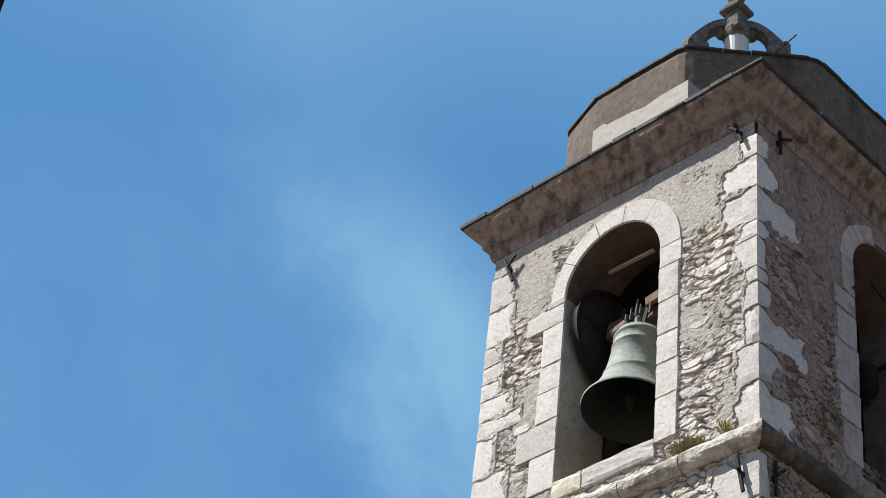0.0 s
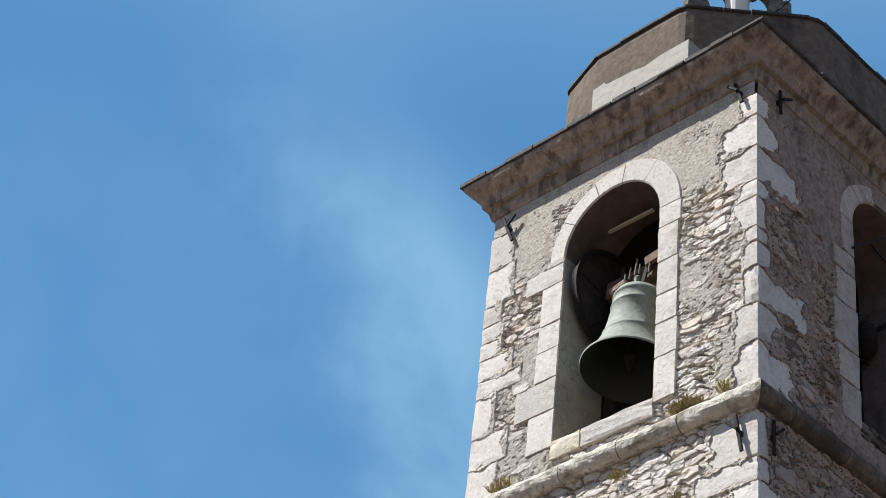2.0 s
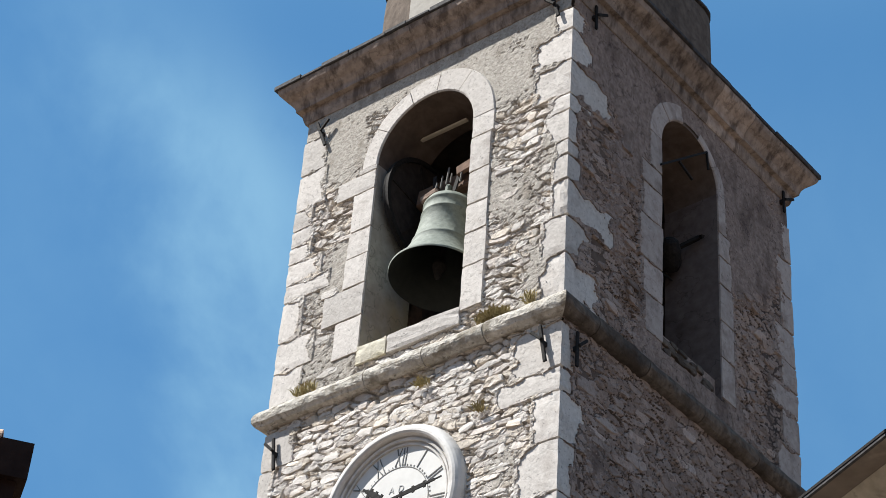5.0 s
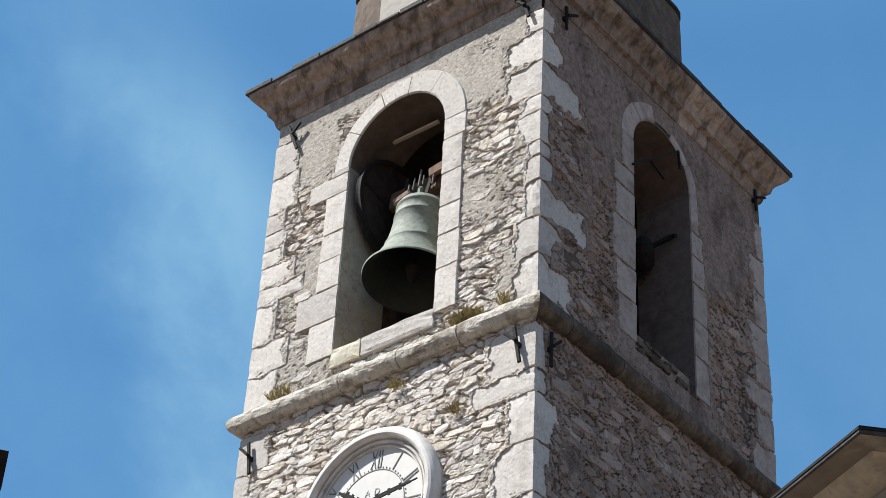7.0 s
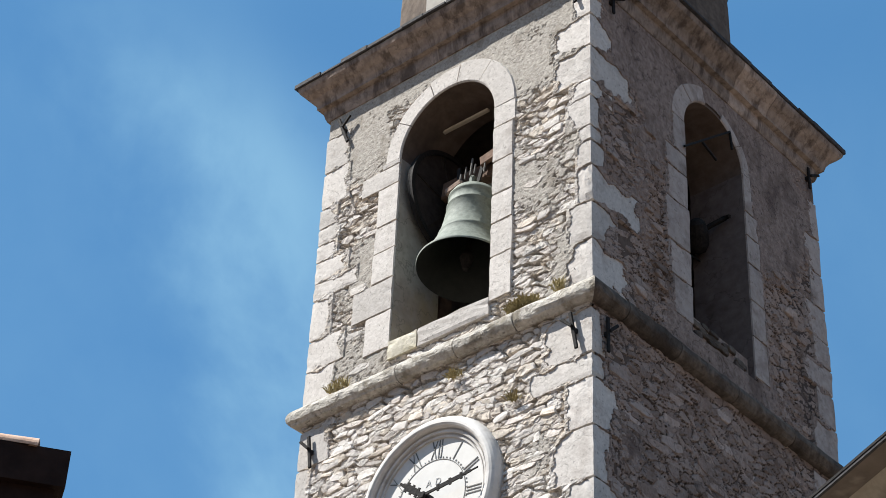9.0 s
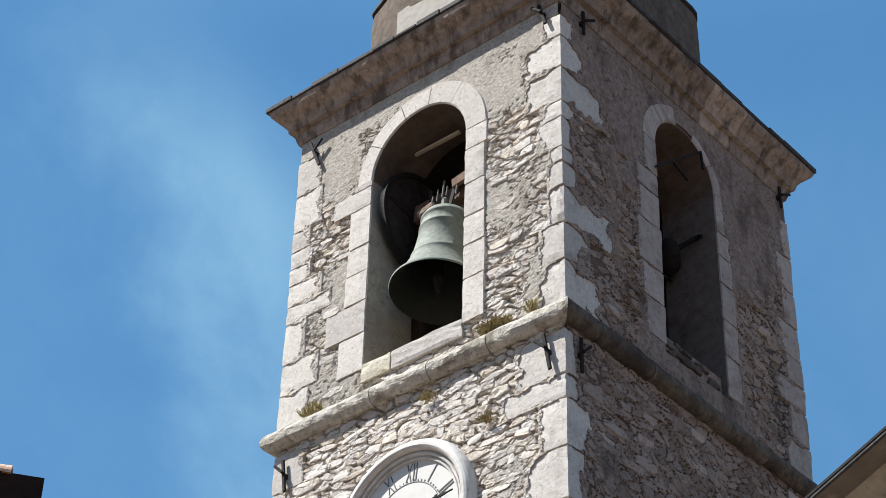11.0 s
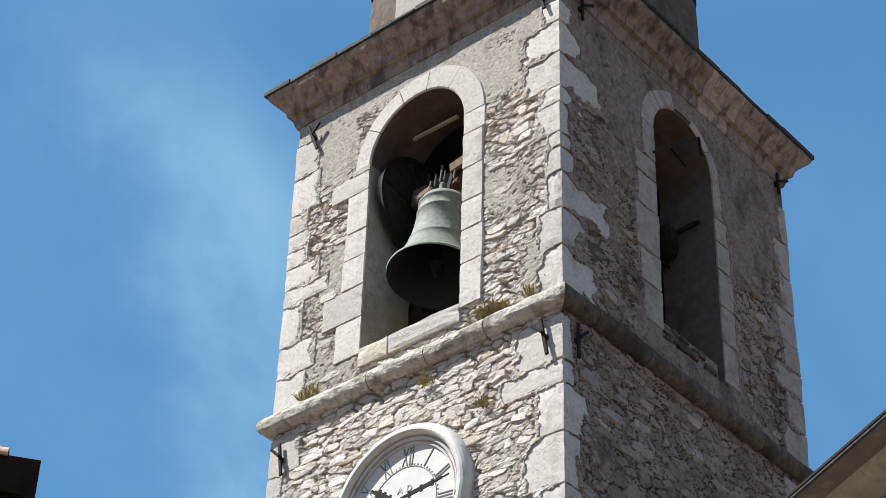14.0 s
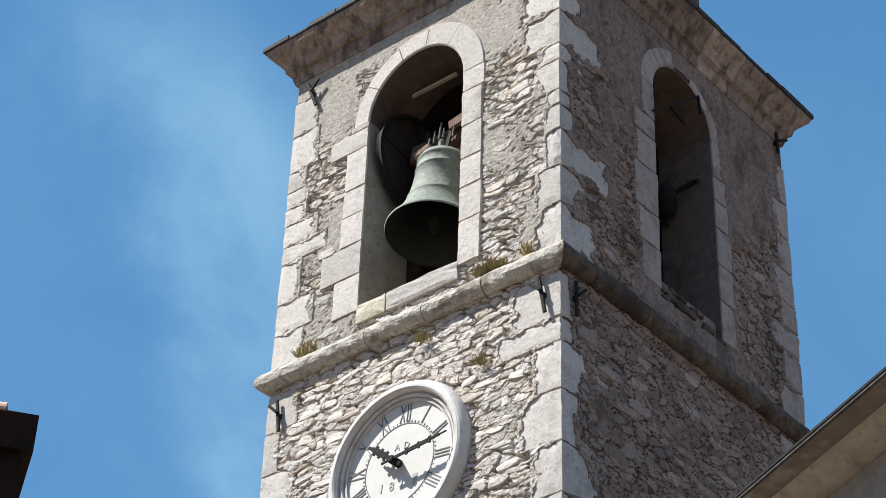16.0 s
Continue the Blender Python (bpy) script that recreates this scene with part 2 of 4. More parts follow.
# ---------------------------------------------------------------- building helpers
def mesh_of(name, bm, mat, smooth=False):
    bmesh.ops.recalc_face_normals(bm, faces=bm.faces)
    me = bpy.data.meshes.new(name)
    bm.to_mesh(me)
    bm.free()
    me.materials.append(mat)
    if smooth:
        for p in me.polygons:
            p.use_smooth = True
    return me


def part(name, bm, mat, parent=None, label="", smooth=False):
    ob = new(name, mesh_of(name, bm, mat, smooth) if isinstance(bm, bmesh.types.BMesh) else bm)
    if parent:
        ob.parent = parent
    return tagged(ob, label=label) if label else ob


def thing(name, at, label, category, group="", kind=""):
    ob = new(name)
    ob.matrix_world = Matrix.Translation(at)
    return tagged(ob, label, category, group, kind)


def sit(ob, m):
    """Set ob at the world matrix m under its parent."""
    ob.matrix_basis = (place_of(ob.parent).inverted() @ m) if ob.parent else m
    return ob


def place_of(ob):
    m = ob.matrix_basis.copy()
    while ob.parent:
        ob = ob.parent
        m = ob.matrix_basis @ m
    return m


def wpart(name, bm, mat, parent, label="", smooth=False):
    """A part whose bmesh is in world coordinates."""
    ob = part(name, bm, mat, parent, label, smooth)
    return sit(ob, Matrix.Identity(4))


def box(bm, x0, x1, y0, y1, z0, z1, bevel=0.0, turn=None):
    m = Matrix.LocRotScale(((x0 + x1) / 2, (y0 + y1) / 2, (z0 + z1) / 2), turn, (abs(x1 - x0), abs(y1 - y0), abs(z1 - z0)))
    made = bmesh.ops.create_cube(bm, size=1, matrix=m)
    if bevel:
        edges = list({e for v in made["verts"] for e in v.link_edges})
        bmesh.ops.bevel(bm, geom=edges, offset=bevel, segments=1, affect="EDGES")
    return bm


def bar(bm, a, b, w, d=None, up=(0, 0, 1), bevel=0.0):
    """A straight bar from a to b, w wide and d deep."""
    a, b = Vector(a), Vector(b)
    z = (b - a).normalized()
    u = Vector(up)
    if abs(z.dot(u)) > 0.95:
        u = Vector((0, 1, 0))
    x = u.cross(z).normalized()
    y = z.cross(x)
    m = Matrix((x, y, z)).transposed().to_4x4()
    m.translation = (a + b) / 2
    made = bmesh.ops.create_cube(bm, size=1, matrix=m @ Matrix.Diagonal((w, d or w, (b - a).length, 1)))
    if bevel:
        edges = list({e for v in made["verts"] for e in v.link_edges})
        bmesh.ops.bevel(bm, geom=edges, offset=bevel, segments=1, affect="EDGES")
    return bm


def lathe(bm, profile, steps=48, m=Matrix.Identity(4), closed=False):
    """Turn a profile of (radius, height) round z."""
    rings = [[bm.verts.new(m @ Vector((r * math.cos(k * math.tau / steps), r * math.sin(k * math.tau / steps), z))) for k in range(steps)] for r, z in profile]
    pairs = list(zip(rings, rings[1:])) + ([(rings[-1], rings[0])] if closed else [])
    for a, b in pairs:
        for k in range(steps):
            bm.faces.new((a[k], a[(k + 1) % steps], b[(k + 1) % steps], b[k]))
    return rings


def sweep(bm, path, profile_fn, closed=False):
    """Skin from cross-sections: profile_fn(i) gives the ring of points at path step i."""
    rings = [[bm.verts.new(p) for p in profile_fn(i)] for i in path]
    n = len(rings[0])
    for a, b in zip(rings, rings[1:]):
        for k in range(n):
            bm.faces.new((a[k], a[(k + 1) % n], b[(k + 1) % n], b[k]))
    if not closed:
        bm.faces.new(rings[0][::-1])
        bm.faces.new(rings[-1])
    return bm


rng = random.Random(7)


def block_mesh(name, mat, seed, wear=0.022):
    """A worn unit block with chipped edges, to be scaled to its size."""
    r = random.Random(seed)
    bm = bmesh.new()
    bmesh.ops.create_cube(bm, size=1)
    bmesh.ops.subdivide_edges(bm, edges=bm.edges[:], cuts=4, use_grid_fill=True)
    for v in bm.verts:
        near = sum(abs(c) > 0.45 for c in v.co)
        k = noise.noise(v.co * 3.1 + Vector((seed * 5.3, 0, 0)))
        if near >= 2:
            v.co *= 1 - wear * (0.8 + 1.6 * k + r.uniform(-0.5, 1.0))
        else:
            v.co += v.co.normalized() * (0.012 * k + r.uniform(-0.005, 0.004))
    return mesh_of(name, bm, mat)


def rubble_mesh(name, mat, seed):
    """A rough flat fieldstone of unit size."""
    r = random.Random(seed)
    bm = bmesh.new()
    n = r.choice((6, 7, 8))
    angles = sorted((k + r.uniform(-0.3, 0.3)) * math.tau / n for k in range(n))
    rim = []
    for a in angles:
        c, s = math.cos(a), math.sin(a)
        k = 0.5 / max(abs(c), abs(s)) * r.uniform(0.84, 1.05)
        rim.append((c * k, s * k))
    back = [bm.verts.new((x, 0.5, y)) for x, y in rim]
    mid = [bm.verts.new((x, -0.42 + r.uniform(-0.08, 0.10), y)) for x, y in rim]
    slope, lean = r.uniform(-0.06, 0.12), r.uniform(-0.07, 0.07)
    front = [bm.verts.new((x * r.uniform(0.88, 0.98), -0.5 + slope * y + lean * x + r.uniform(-0.05, 0.05), y * r.uniform(0.84, 0.97))) for x, y in rim]
    for a, b in ((back, mid), (mid, front)):
        for k in range(n):
            bm.faces.new((a[k], a[(k + 1) % n], b[(k + 1) % n], b[k]))
    centre = bm.verts.new((r.uniform(-0.2, 0.2), -0.53, r.uniform(-0.2, 0.2)))
    for k in range(n):
        bm.faces.new((front[k], front[(k + 1) % n], centre))
    return mesh_of(name, bm, mat)


QUOINS = [block_mesh("quoin", LIMESTONE, s) for s in range(10)]
FIELD = [rubble_mesh("rubble_stone", RUBBLES[(0, 1, 0, 2, 0)[s % 5]], 20 + s) for s in range(20)]

DULL = [rubble_mesh("rubble_stone", SHADE_RUBBLES[s % 2], 60 + s) for s in range(10)]
SHADE_QUOINS = [block_mesh("quoin", SHADE_BLOCK, 80 + s) for s in range(5)]

# ---------------------------------------------------------------- ground
bm = bmesh.new()
N = 24
for i in range(N + 1):
    for j in range(N + 1):
        u, v = (2 * i / N - 1), (2 * j / N - 1)
        bm.verts.new((2500 * u * abs(u) ** 2, 2500 * v * abs(v) ** 2, 0))
bm.verts.ensure_lookup_table()
for i in range(N):
    for j in range(N):
        k = i * (N + 1) + j
        bm.faces.new((bm.verts[k], bm.verts[k + N + 1], bm.verts[k + N + 2], bm.verts[k + 1]))
ground = tagged(part("ground", bm, PAVING), "worn brown cobbled ground of the church square", "ground", kind="structure")

# ---------------------------------------------------------------- bell tower
WX, WY = 4.0, 4.6          # width of the clock face, width of the shaded face
THICK = 0.72
Z_LOW, Z_STRING, Z_TOP = 10.2, 13.27, 17.68
FRONT_HOLE = (-2.033, 0.714, 13.78, 16.385)     # centre, half width, sill, spring of the arch
SIDE_HOLE = (2.357, 0.597, 13.78, 16.68)
CLOCK = (-2.015, 11.59)
tower = thing("bell_tower", (0, 0, 0), "square old stone church bell tower of rubble with pale quoins", "bell tower", kind="structure")


def in_hole(u, v, hole, grow=0.0):
    c, h, z0, z1 = hole
    if v < z0 - grow:
        return False
    if v <= z1:
        return abs(u - c) < h + grow
    return math.hypot(u - c, v - z1) < h + grow


def wall_core(bm, at, u0, u1, v0, v1, hole, near, far):
    """A thick wall with an arched opening; at(u, depth, v) gives the place."""
    c, h, z0, z1 = hole
    arc = [(c + h * math.cos(a), z1 + h * math.sin(a)) for a in [math.pi * k / 32 for k in range(33)]]
    right = [(c, v0), (u1, v0), (u1, v1), (c, v1)] + [p for p in arc[:17]][::-1] + [(c + h, z0), (c, z0)]
    left = [(c, v0), (c, z0), (c - h, z0)] + [p for p in arc[16:]][::-1] + [(c, v1), (u0, v1), (u0, v0)]
    for loop in (right, left):
        a = [bm.verts.new(at(u, near, v)) for u, v in loop]
        b = [bm.verts.new(at(u, far, v)) for u, v in loop]
        bm.faces.new(a)
        bm.faces.new(b[::-1])
        n = len(loop)
        for k in range(n):
            bm.faces.new((a[k], b[k], b[(k + 1) % n], a[(k + 1) % n]))


def front_at(u, d, v):
    return Vector((u, d, v))


def side_at(u, d, v):
    return Vector((-d, u, v))


worn = {"f": [], "s": []}       # dressed stones: corner, ragged end, foot, top, smear of mortar


def skin(at, u0, u1, v0, v1, hole, step, seed, mortar):
    """Small angular rubble set in lumpy mortar, in front of the core, open at the hole."""
    nu, nv = round((u1 - u0) / step), round((v1 - v0) / step)
    verts, kinds = [], []
    dressed = worn["f" if at is front_at else "s"]
    for i in range(nu + 1):
        for j in range(nv + 1):
            u, v = u0 + (u1 - u0) * i / nu, v0 + (v1 - v0) * j / nv
            warp = noise.noise(Vector((u * 1.7, v * 1.7, seed)))
            rip = noise.noise(Vector((u * 11, v * 15, seed + 2.0)))
            p = Vector((u * 4.9 + 0.5 * warp + 0.16 * rip, v * 11.5 + 1.2 * warp - 0.16 * rip, 0.3 * seed))
            dist, near = noise.voronoi(p)
            c = near[0]
            joint = max(0.0, min(1.0, (dist[1] - dist[0]) / 0.13))
            gap = max(0.25, 1.0 + 1.5 * noise.noise(Vector((u * 2.6, v * 3.1, seed + 6.0))))
            h = noise.noise(c * 9.7)
            tilt = noise.noise(c * 5.1) * (p.x - c.x) + noise.noise(c * 6.7 + Vector((3, 0, 0))) * (p.y - c.y)
            lumps = noise.fractal(Vector((u * 14, v * 19, seed)), 0.6, 2.1, 4)
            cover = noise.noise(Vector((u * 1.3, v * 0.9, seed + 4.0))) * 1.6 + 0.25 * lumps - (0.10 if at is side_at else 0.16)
            if v < Z_STRING:
                cover -= 0.5
                stone_out, depth = 0.020 + 0.015 * h + 0.012 * tilt, 0.030 * gap
            else:
                cover += 0.04 + 0.95 * max(0.0, min(1.0, (v - 16.25) / 0.5))
                stone_out, depth = 0.012 + 0.020 * h + 0.025 * tilt, 0.040 * gap
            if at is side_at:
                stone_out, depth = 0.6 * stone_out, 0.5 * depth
            k = max(0.0, min(1.0, 0.5 + cover * 2.2))
            flat = 0.2 if v > 17.3 else 0.35 if v > 16.6 else 1.0
            out = (1 - k) * (joint * stone_out - (1 - joint) * depth) + k * 0.018 + flat * lumps * (0.0085 - 0.0045 * k)
            rag = 0.5 + noise.fractal(Vector((u * 3.4, v * 4, seed + 8.0)), 0.8, 2.2, 5)
            for corner_u, end_u, z0, z1, smear in dressed:
                if z0 < v < z1 and min(corner_u, end_u) < u < max(corner_u, end_u):
                    inner, height_in = abs(u - end_u), min(v - z0, z1 - v)
                    free = min(1.0, max(0.0, abs(u - corner_u) - 0.05) / 0.15)
                    if inner < 0.030 or min(inner, height_in * 2.2) < smear * rag * free:
                        out = max(out, 0.024 + 0.010 * lumps + 0.006 * rag)
                    else:
                        out = -0.045
                    break
            verts.append(at(u, -out, v))
            kinds.append(0 if k > 0.55 else (4 if at is side_at and joint < 0.15 * gap and k < 0.35 else 0) if joint < 0.45 else 1 + int((noise.noise(c * 3.3) + 1) * 37) % 3)
    faces, mats = [], []
    for i in range(nu):
        for j in range(nv):
            u, v = u0 + (u1 - u0) * (i + 0.5) / nu, v0 + (v1 - v0) * (j + 0.5) / nv
            if not in_hole(u, v, hole, 0.03) and not (at is front_at and math.hypot(u - CLOCK[0], v - CLOCK[1]) < 0.72):
                k = i * (nv + 1) + j
                faces.append((k, k + nv + 1, k + nv + 2, k + 1))
                mats.append(kinds[k])
    me = bpy.data.meshes.new("wall_face")
    me.from_pydata(verts, [], faces)
    for m in (mortar, *(RUBBLES if at is front_at else (SHADE_RUBBLES[0], SHADE_RUBBLES[1], SHADE_RUBBLES[0], JOINT))):
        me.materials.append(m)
    me.polygons.foreach_set("material_index", mats)
    me.update()
    return me


# walls: core, face and inner lining
bm = bmesh.new()
wall_core(bm, front_at, -WX, 0.0, 0.0, Z_TOP, FRONT_HOLE, 0.05, THICK)
front_wall = wpart("front_wall", bm, CORE, tower, "thick sunlit wall with an arched bell opening")
bm = bmesh.new()
wall_core(bm, side_at, THICK, WY - THICK, 0.0, Z_TOP, SIDE_HOLE, 0.05, THICK)
side_wall = wpart("side_wall", bm, CORE, tower, "thick shaded wall with a narrow arched opening")
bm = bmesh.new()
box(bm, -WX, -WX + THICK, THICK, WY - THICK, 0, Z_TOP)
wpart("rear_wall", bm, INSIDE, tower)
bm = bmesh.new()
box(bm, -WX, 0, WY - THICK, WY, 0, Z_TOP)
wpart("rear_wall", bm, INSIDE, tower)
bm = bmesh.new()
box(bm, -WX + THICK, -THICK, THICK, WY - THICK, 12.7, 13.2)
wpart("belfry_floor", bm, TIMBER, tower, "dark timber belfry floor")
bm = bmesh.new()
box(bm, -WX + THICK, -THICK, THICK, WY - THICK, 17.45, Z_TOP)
wpart("belfry_ceiling", bm, INSIDE, tower, "dark plastered belfry ceiling")
# lower outer faces down to the ground
bm = bmesh.new()
box(bm, -WX + 0.01, -0.01, 0.01, 0.05, 0, Z_LOW)
wpart("lower_face", bm, MORTAR, front_wall)
bm = bmesh.new()
box(bm, -0.05, -0.01, 0.05, WY - 0.01, 0, Z_LOW)
wpart("lower_face", bm, MORTAR, side_wall)


def stone(parent, meshes, x0, x1, y0, y1, z0, z1, tilt=0.0, axis="Y", name=""):
    me = rng.choice(meshes)
    ob = new(name or me.name.split(".")[0], me)
    ob.parent = parent
    m = Matrix.LocRotScale(((x0 + x1) / 2, (y0 + y1) / 2, (z0 + z1) / 2), Matrix.Rotation(tilt, 3, axis), (x1 - x0, y1 - y0, z1 - z0))
    return sit(ob, m)


taken = {"f": [], "s": []}      # rectangles of dressed stone on each face

# quoins of the near corner: joint heights, then how far each runs on the two faces
joints = [10.2, 10.62, 11.17, 11.75, 12.29, 12.575, 13.12]
joints_up = [13.45, 13.97, 14.46, 14.94, 15.27, 15.47, 15.89, 16.13, 16.63, 17.09, 17.42]
runs = [(0.62, 0.30), (0.36, 0.55), (0.52, 0.26), (0.34, 0.42), (0.80, 0.20), (0.62, 0.22)]
runs_up = [(0.34, 0.60), (0.32, 0.42), (0.20, 0.84), (0.20, 0.24), (0.17, 0.22), (0.33, 0.20), (0.28, 0.40), (0.50, 0.80), (0.56, 0.40), (0.24, 0.32)]
for zs, rs in ((joints, runs), (joints_up, runs_up)):
    for z0, z1, (a, b) in zip(zs, zs[1:], rs):
        g = rng.uniform(0.006, 0.014)
        stone(tower, QUOINS, -a, 0.010 + rng.uniform(0, 0.010), -0.014 - rng.uniform(0, 0.010), b, z0 + g, z1 - g, rng.uniform(-0.012, 0.012), name="quoin")
        taken["f"].append((-a, 0, z0, z1))
        taken["s"].append((0, b, z0, z1))
        worn["f"].append((0.0, -a, z0, z1, 0.13))
        worn["s"].append((0.0, b, z0, z1, 0.24))
# quoins of the two far corners: joint heights and the run on each face
left_joints = [13.45, 13.89, 14.31, 14.87, 15.12, 15.43, 15.675, 15.92, 16.21, 16.76, 17.30]
left_runs = [0.45, 0.58, 0.34, 0.70, 0.54, 0.34, 0.35, 0.29, 0.45, 0.40]
right_joints = [13.45, 13.9, 14.36, 14.72, 15.09, 15.58, 16.10, 16.65, 17.23]
for zs, given in (([10.2, 10.75, 11.25, 11.62, 12.1, 12.62, 13.12], None), (left_joints, left_runs)):
    for k, (z0, z1) in enumerate(zip(zs, zs[1:])):
        a = given[k] if given else (0.52 if k % 2 else 0.28) * rng.uniform(0.75, 1.2)
        stone(tower, QUOINS, -WX - 0.012, -WX + a, -0.022, 0.3, z0 + 0.008, z1 - 0.008, rng.uniform(-0.02, 0.02), name="quoin")
        taken["f"].append((-WX, -WX + a, z0, z1))
        worn["f"].append((-WX, -WX + a, z0, z1, 0.12))
right_runs = [0.50, 0.36, 0.62, 0.34, 0.48, 0.28, 0.36, 0.18]
for zs, given in (([10.2, 10.75, 11.25, 11.62, 12.1, 12.62, 13.12], None), (right_joints, right_runs)):
    for k, (z0, z1) in enumerate(zip(zs, zs[1:])):
        b = given[k] if given else (0.66 if k % 2 else 0.34) * rng.uniform(0.85, 1.2)
        stone(tower, SHADE_QUOINS, -0.3, 0.022 + rng.uniform(0, 0.012), WY - b, WY + 0.012, z0 + 0.01, z1 - 0.01, rng.uniform(-0.015, 0.015), "X", name="quoin")
        taken["s"].append((WY - b, WY, z0, z1))
        worn["s"].append((WY, WY - b, z0, z1, 0.16))


def surround(parent, at, hole, widths_a, widths_b, joints_a, joints_b, arch, key, proud):
    """Jamb stones and arch stones round an opening."""
    c, h, z0, z1 = hole
    for sign, widths, zs in ((-1, widths_a, joints_a), (1, widths_b, joints_b)):
        for w, a, b in zip(widths, zs, zs[1:]):
            u0, u1 = sorted((c + sign * (h - 0.008), c + sign * (h + w)))
            p, q = at(u0, -proud - rng.uniform(0, 0.008), a + 0.007), at(u1, 0.16, b - 0.007)
            stone(parent, QUOINS if key == "f" else SHADE_QUOINS, min(p.x, q.x), max(p.x, q.x), min(p.y, q.y), max(p.y, q.y), a + 0.007, b - 0.007, 0, name="jamb_stone")
            taken[key].append((u0, u1, a, b))
            worn[key].append((c + sign * h, c + sign * (h + w), a, b, 0.03 if key == "f" else 0.05))
    steps = 5
    for d0, d1, ring in arch:           # degrees from the springing at the far side, width of the ring
        a0, a1 = radians(d0) + 0.007, radians(d1) - 0.007
        r1 = h + ring
        bm = bmesh.new()
        d0 = -proud - rng.uniform(0, 0.01)
        loops = []
        for i in range(steps + 1):
            a = a0 + (a1 - a0) * i / steps
            loops.append([bm.verts.new(at(c + r * math.cos(a), d, z1 + r * math.sin(a))) for r, d in ((h - 0.008, d0 + 0.012), (h + 0.008, d0), (r1 - 0.012, d0), (r1, d0 + 0.015), (r1, 0.14), (h - 0.008, 0.09))])
        for p, q in zip(loops, loops[1:]):
            for i in range(6):
                bm.faces.new((p[i], p[(i + 1) % 6], q[(i + 1) % 6], q[i]))
        bm.faces.new(loops[0])
        bm.faces.new(loops[-1][::-1])
        wpart("arch_stone", bm, LIMESTONE if key == "f" else SHADE_BLOCK, parent)


surround(front_wall, front_at, FRONT_HOLE,
         (0.37, 0.59, 0.32, 0.315, 0.30, 0.58, 0.26), (0.28, 0.29, 0.28, 0.28, 0.27, 0.30),
         (13.745, 14.25, 14.69, 15.11, 15.485, 16.04, 16.32, 16.40), (13.72, 14.29, 14.74, 15.13, 15.59, 16.09, 16.40),
         ((0, 50, 0.30), (50, 80, 0.30), (80, 108, 0.265), (108, 144, 0.235), (144, 180, 0.225)), "f", 0.034)
surround(side_wall, side_at, SIDE_HOLE,
         (0.35, 0.40, 0.45, 0.40, 0.44, 0.26), (0.29, 0.30, 0.28, 0.27, 0.25, 0.17),
         (13.84, 14.34, 14.785, 15.39, 15.86, 16.165, 16.69), (13.80, 14.35, 14.85, 15.37, 15.77, 16.12, 16.69),
         ((0, 35, 0.15), (35, 72, 0.12), (104, 137, 0.235), (137, 180, 0.25)), "s", 0.018)


def lining(at, hole, near, far, piece):
    """Plaster on a reveal (piece 1 or -1) or under the arch (piece 0), a thick shell from the face to the inside."""
    c, h, z0, z1 = hole
    inner, outer = h - 0.012, h + 0.045
    if piece:
        path = [(piece * inner, z0, piece * outer, z0), (piece * inner, z1, piece * outer, z1)]
    else:
        path = [(inner * p, z1 + inner * q, outer * p, z1 + outer * q) for p, q in [(math.cos(math.pi * k / 32), math.sin(math.pi * k / 32)) for k in range(33)]]

    def ring(i):
        u0, v0, u1, v1 = path[i]
        return [at(c + u0, near, v0), at(c + u0, far, v0), at(c + u1, far, v1), at(c + u1, near, v1)]

    return sweep(bmesh.new(), range(len(path)), ring)


for piece in (-1, 1):
    wpart("reveal_plaster", lining(front_at, FRONT_HOLE, -0.012, THICK + 0.01, piece), REVEAL, front_wall, "grey and yellowed plaster on the reveal")
    wpart("reveal_plaster", lining(side_at, SIDE_HOLE, -0.004, THICK + 0.01, piece), REVEAL_SHADED, side_wall, "dark plaster on the reveal, its shade put into the colour")
# the arch undersides get a darker plaster than the reveals
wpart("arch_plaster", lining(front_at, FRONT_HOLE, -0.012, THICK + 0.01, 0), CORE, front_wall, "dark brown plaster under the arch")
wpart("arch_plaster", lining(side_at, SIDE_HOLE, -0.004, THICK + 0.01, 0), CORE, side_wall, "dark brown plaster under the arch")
taken["f"].append((-2.78, -1.28, 13.5, 13.8))
SILLS = [block_mesh("sill_stone", LICHEN, 31), block_mesh("sill_stone", LIMESTONE, 32)]
# sill of the bell opening, in two stones
for a, b, me in ((-2.74, -2.32, SILLS[:1]), (-2.31, -1.31, SILLS[1:])):
    stone(front_wall, me, a, b, -0.05, 0.5, 13.56, 13.79, name="sill_stone")
# rubble filling at the foot of the side opening
bm = bmesh.new()
box(bm, -0.62, -0.07, 1.776, 2.938, 13.7, 14.06)
wpart("opening_infill", bm, SHADE_MORTAR, side_wall, "rubble filling at the foot of the opening")
INFILL = [rubble_mesh("rubble_stone", DARKSTONE, 90 + k) for k in range(4)]
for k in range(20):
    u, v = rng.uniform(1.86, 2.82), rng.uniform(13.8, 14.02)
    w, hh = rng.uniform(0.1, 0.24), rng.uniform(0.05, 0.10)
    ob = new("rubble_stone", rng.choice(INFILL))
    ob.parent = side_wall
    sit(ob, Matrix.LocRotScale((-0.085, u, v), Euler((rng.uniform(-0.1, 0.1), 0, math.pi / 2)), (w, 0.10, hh)))


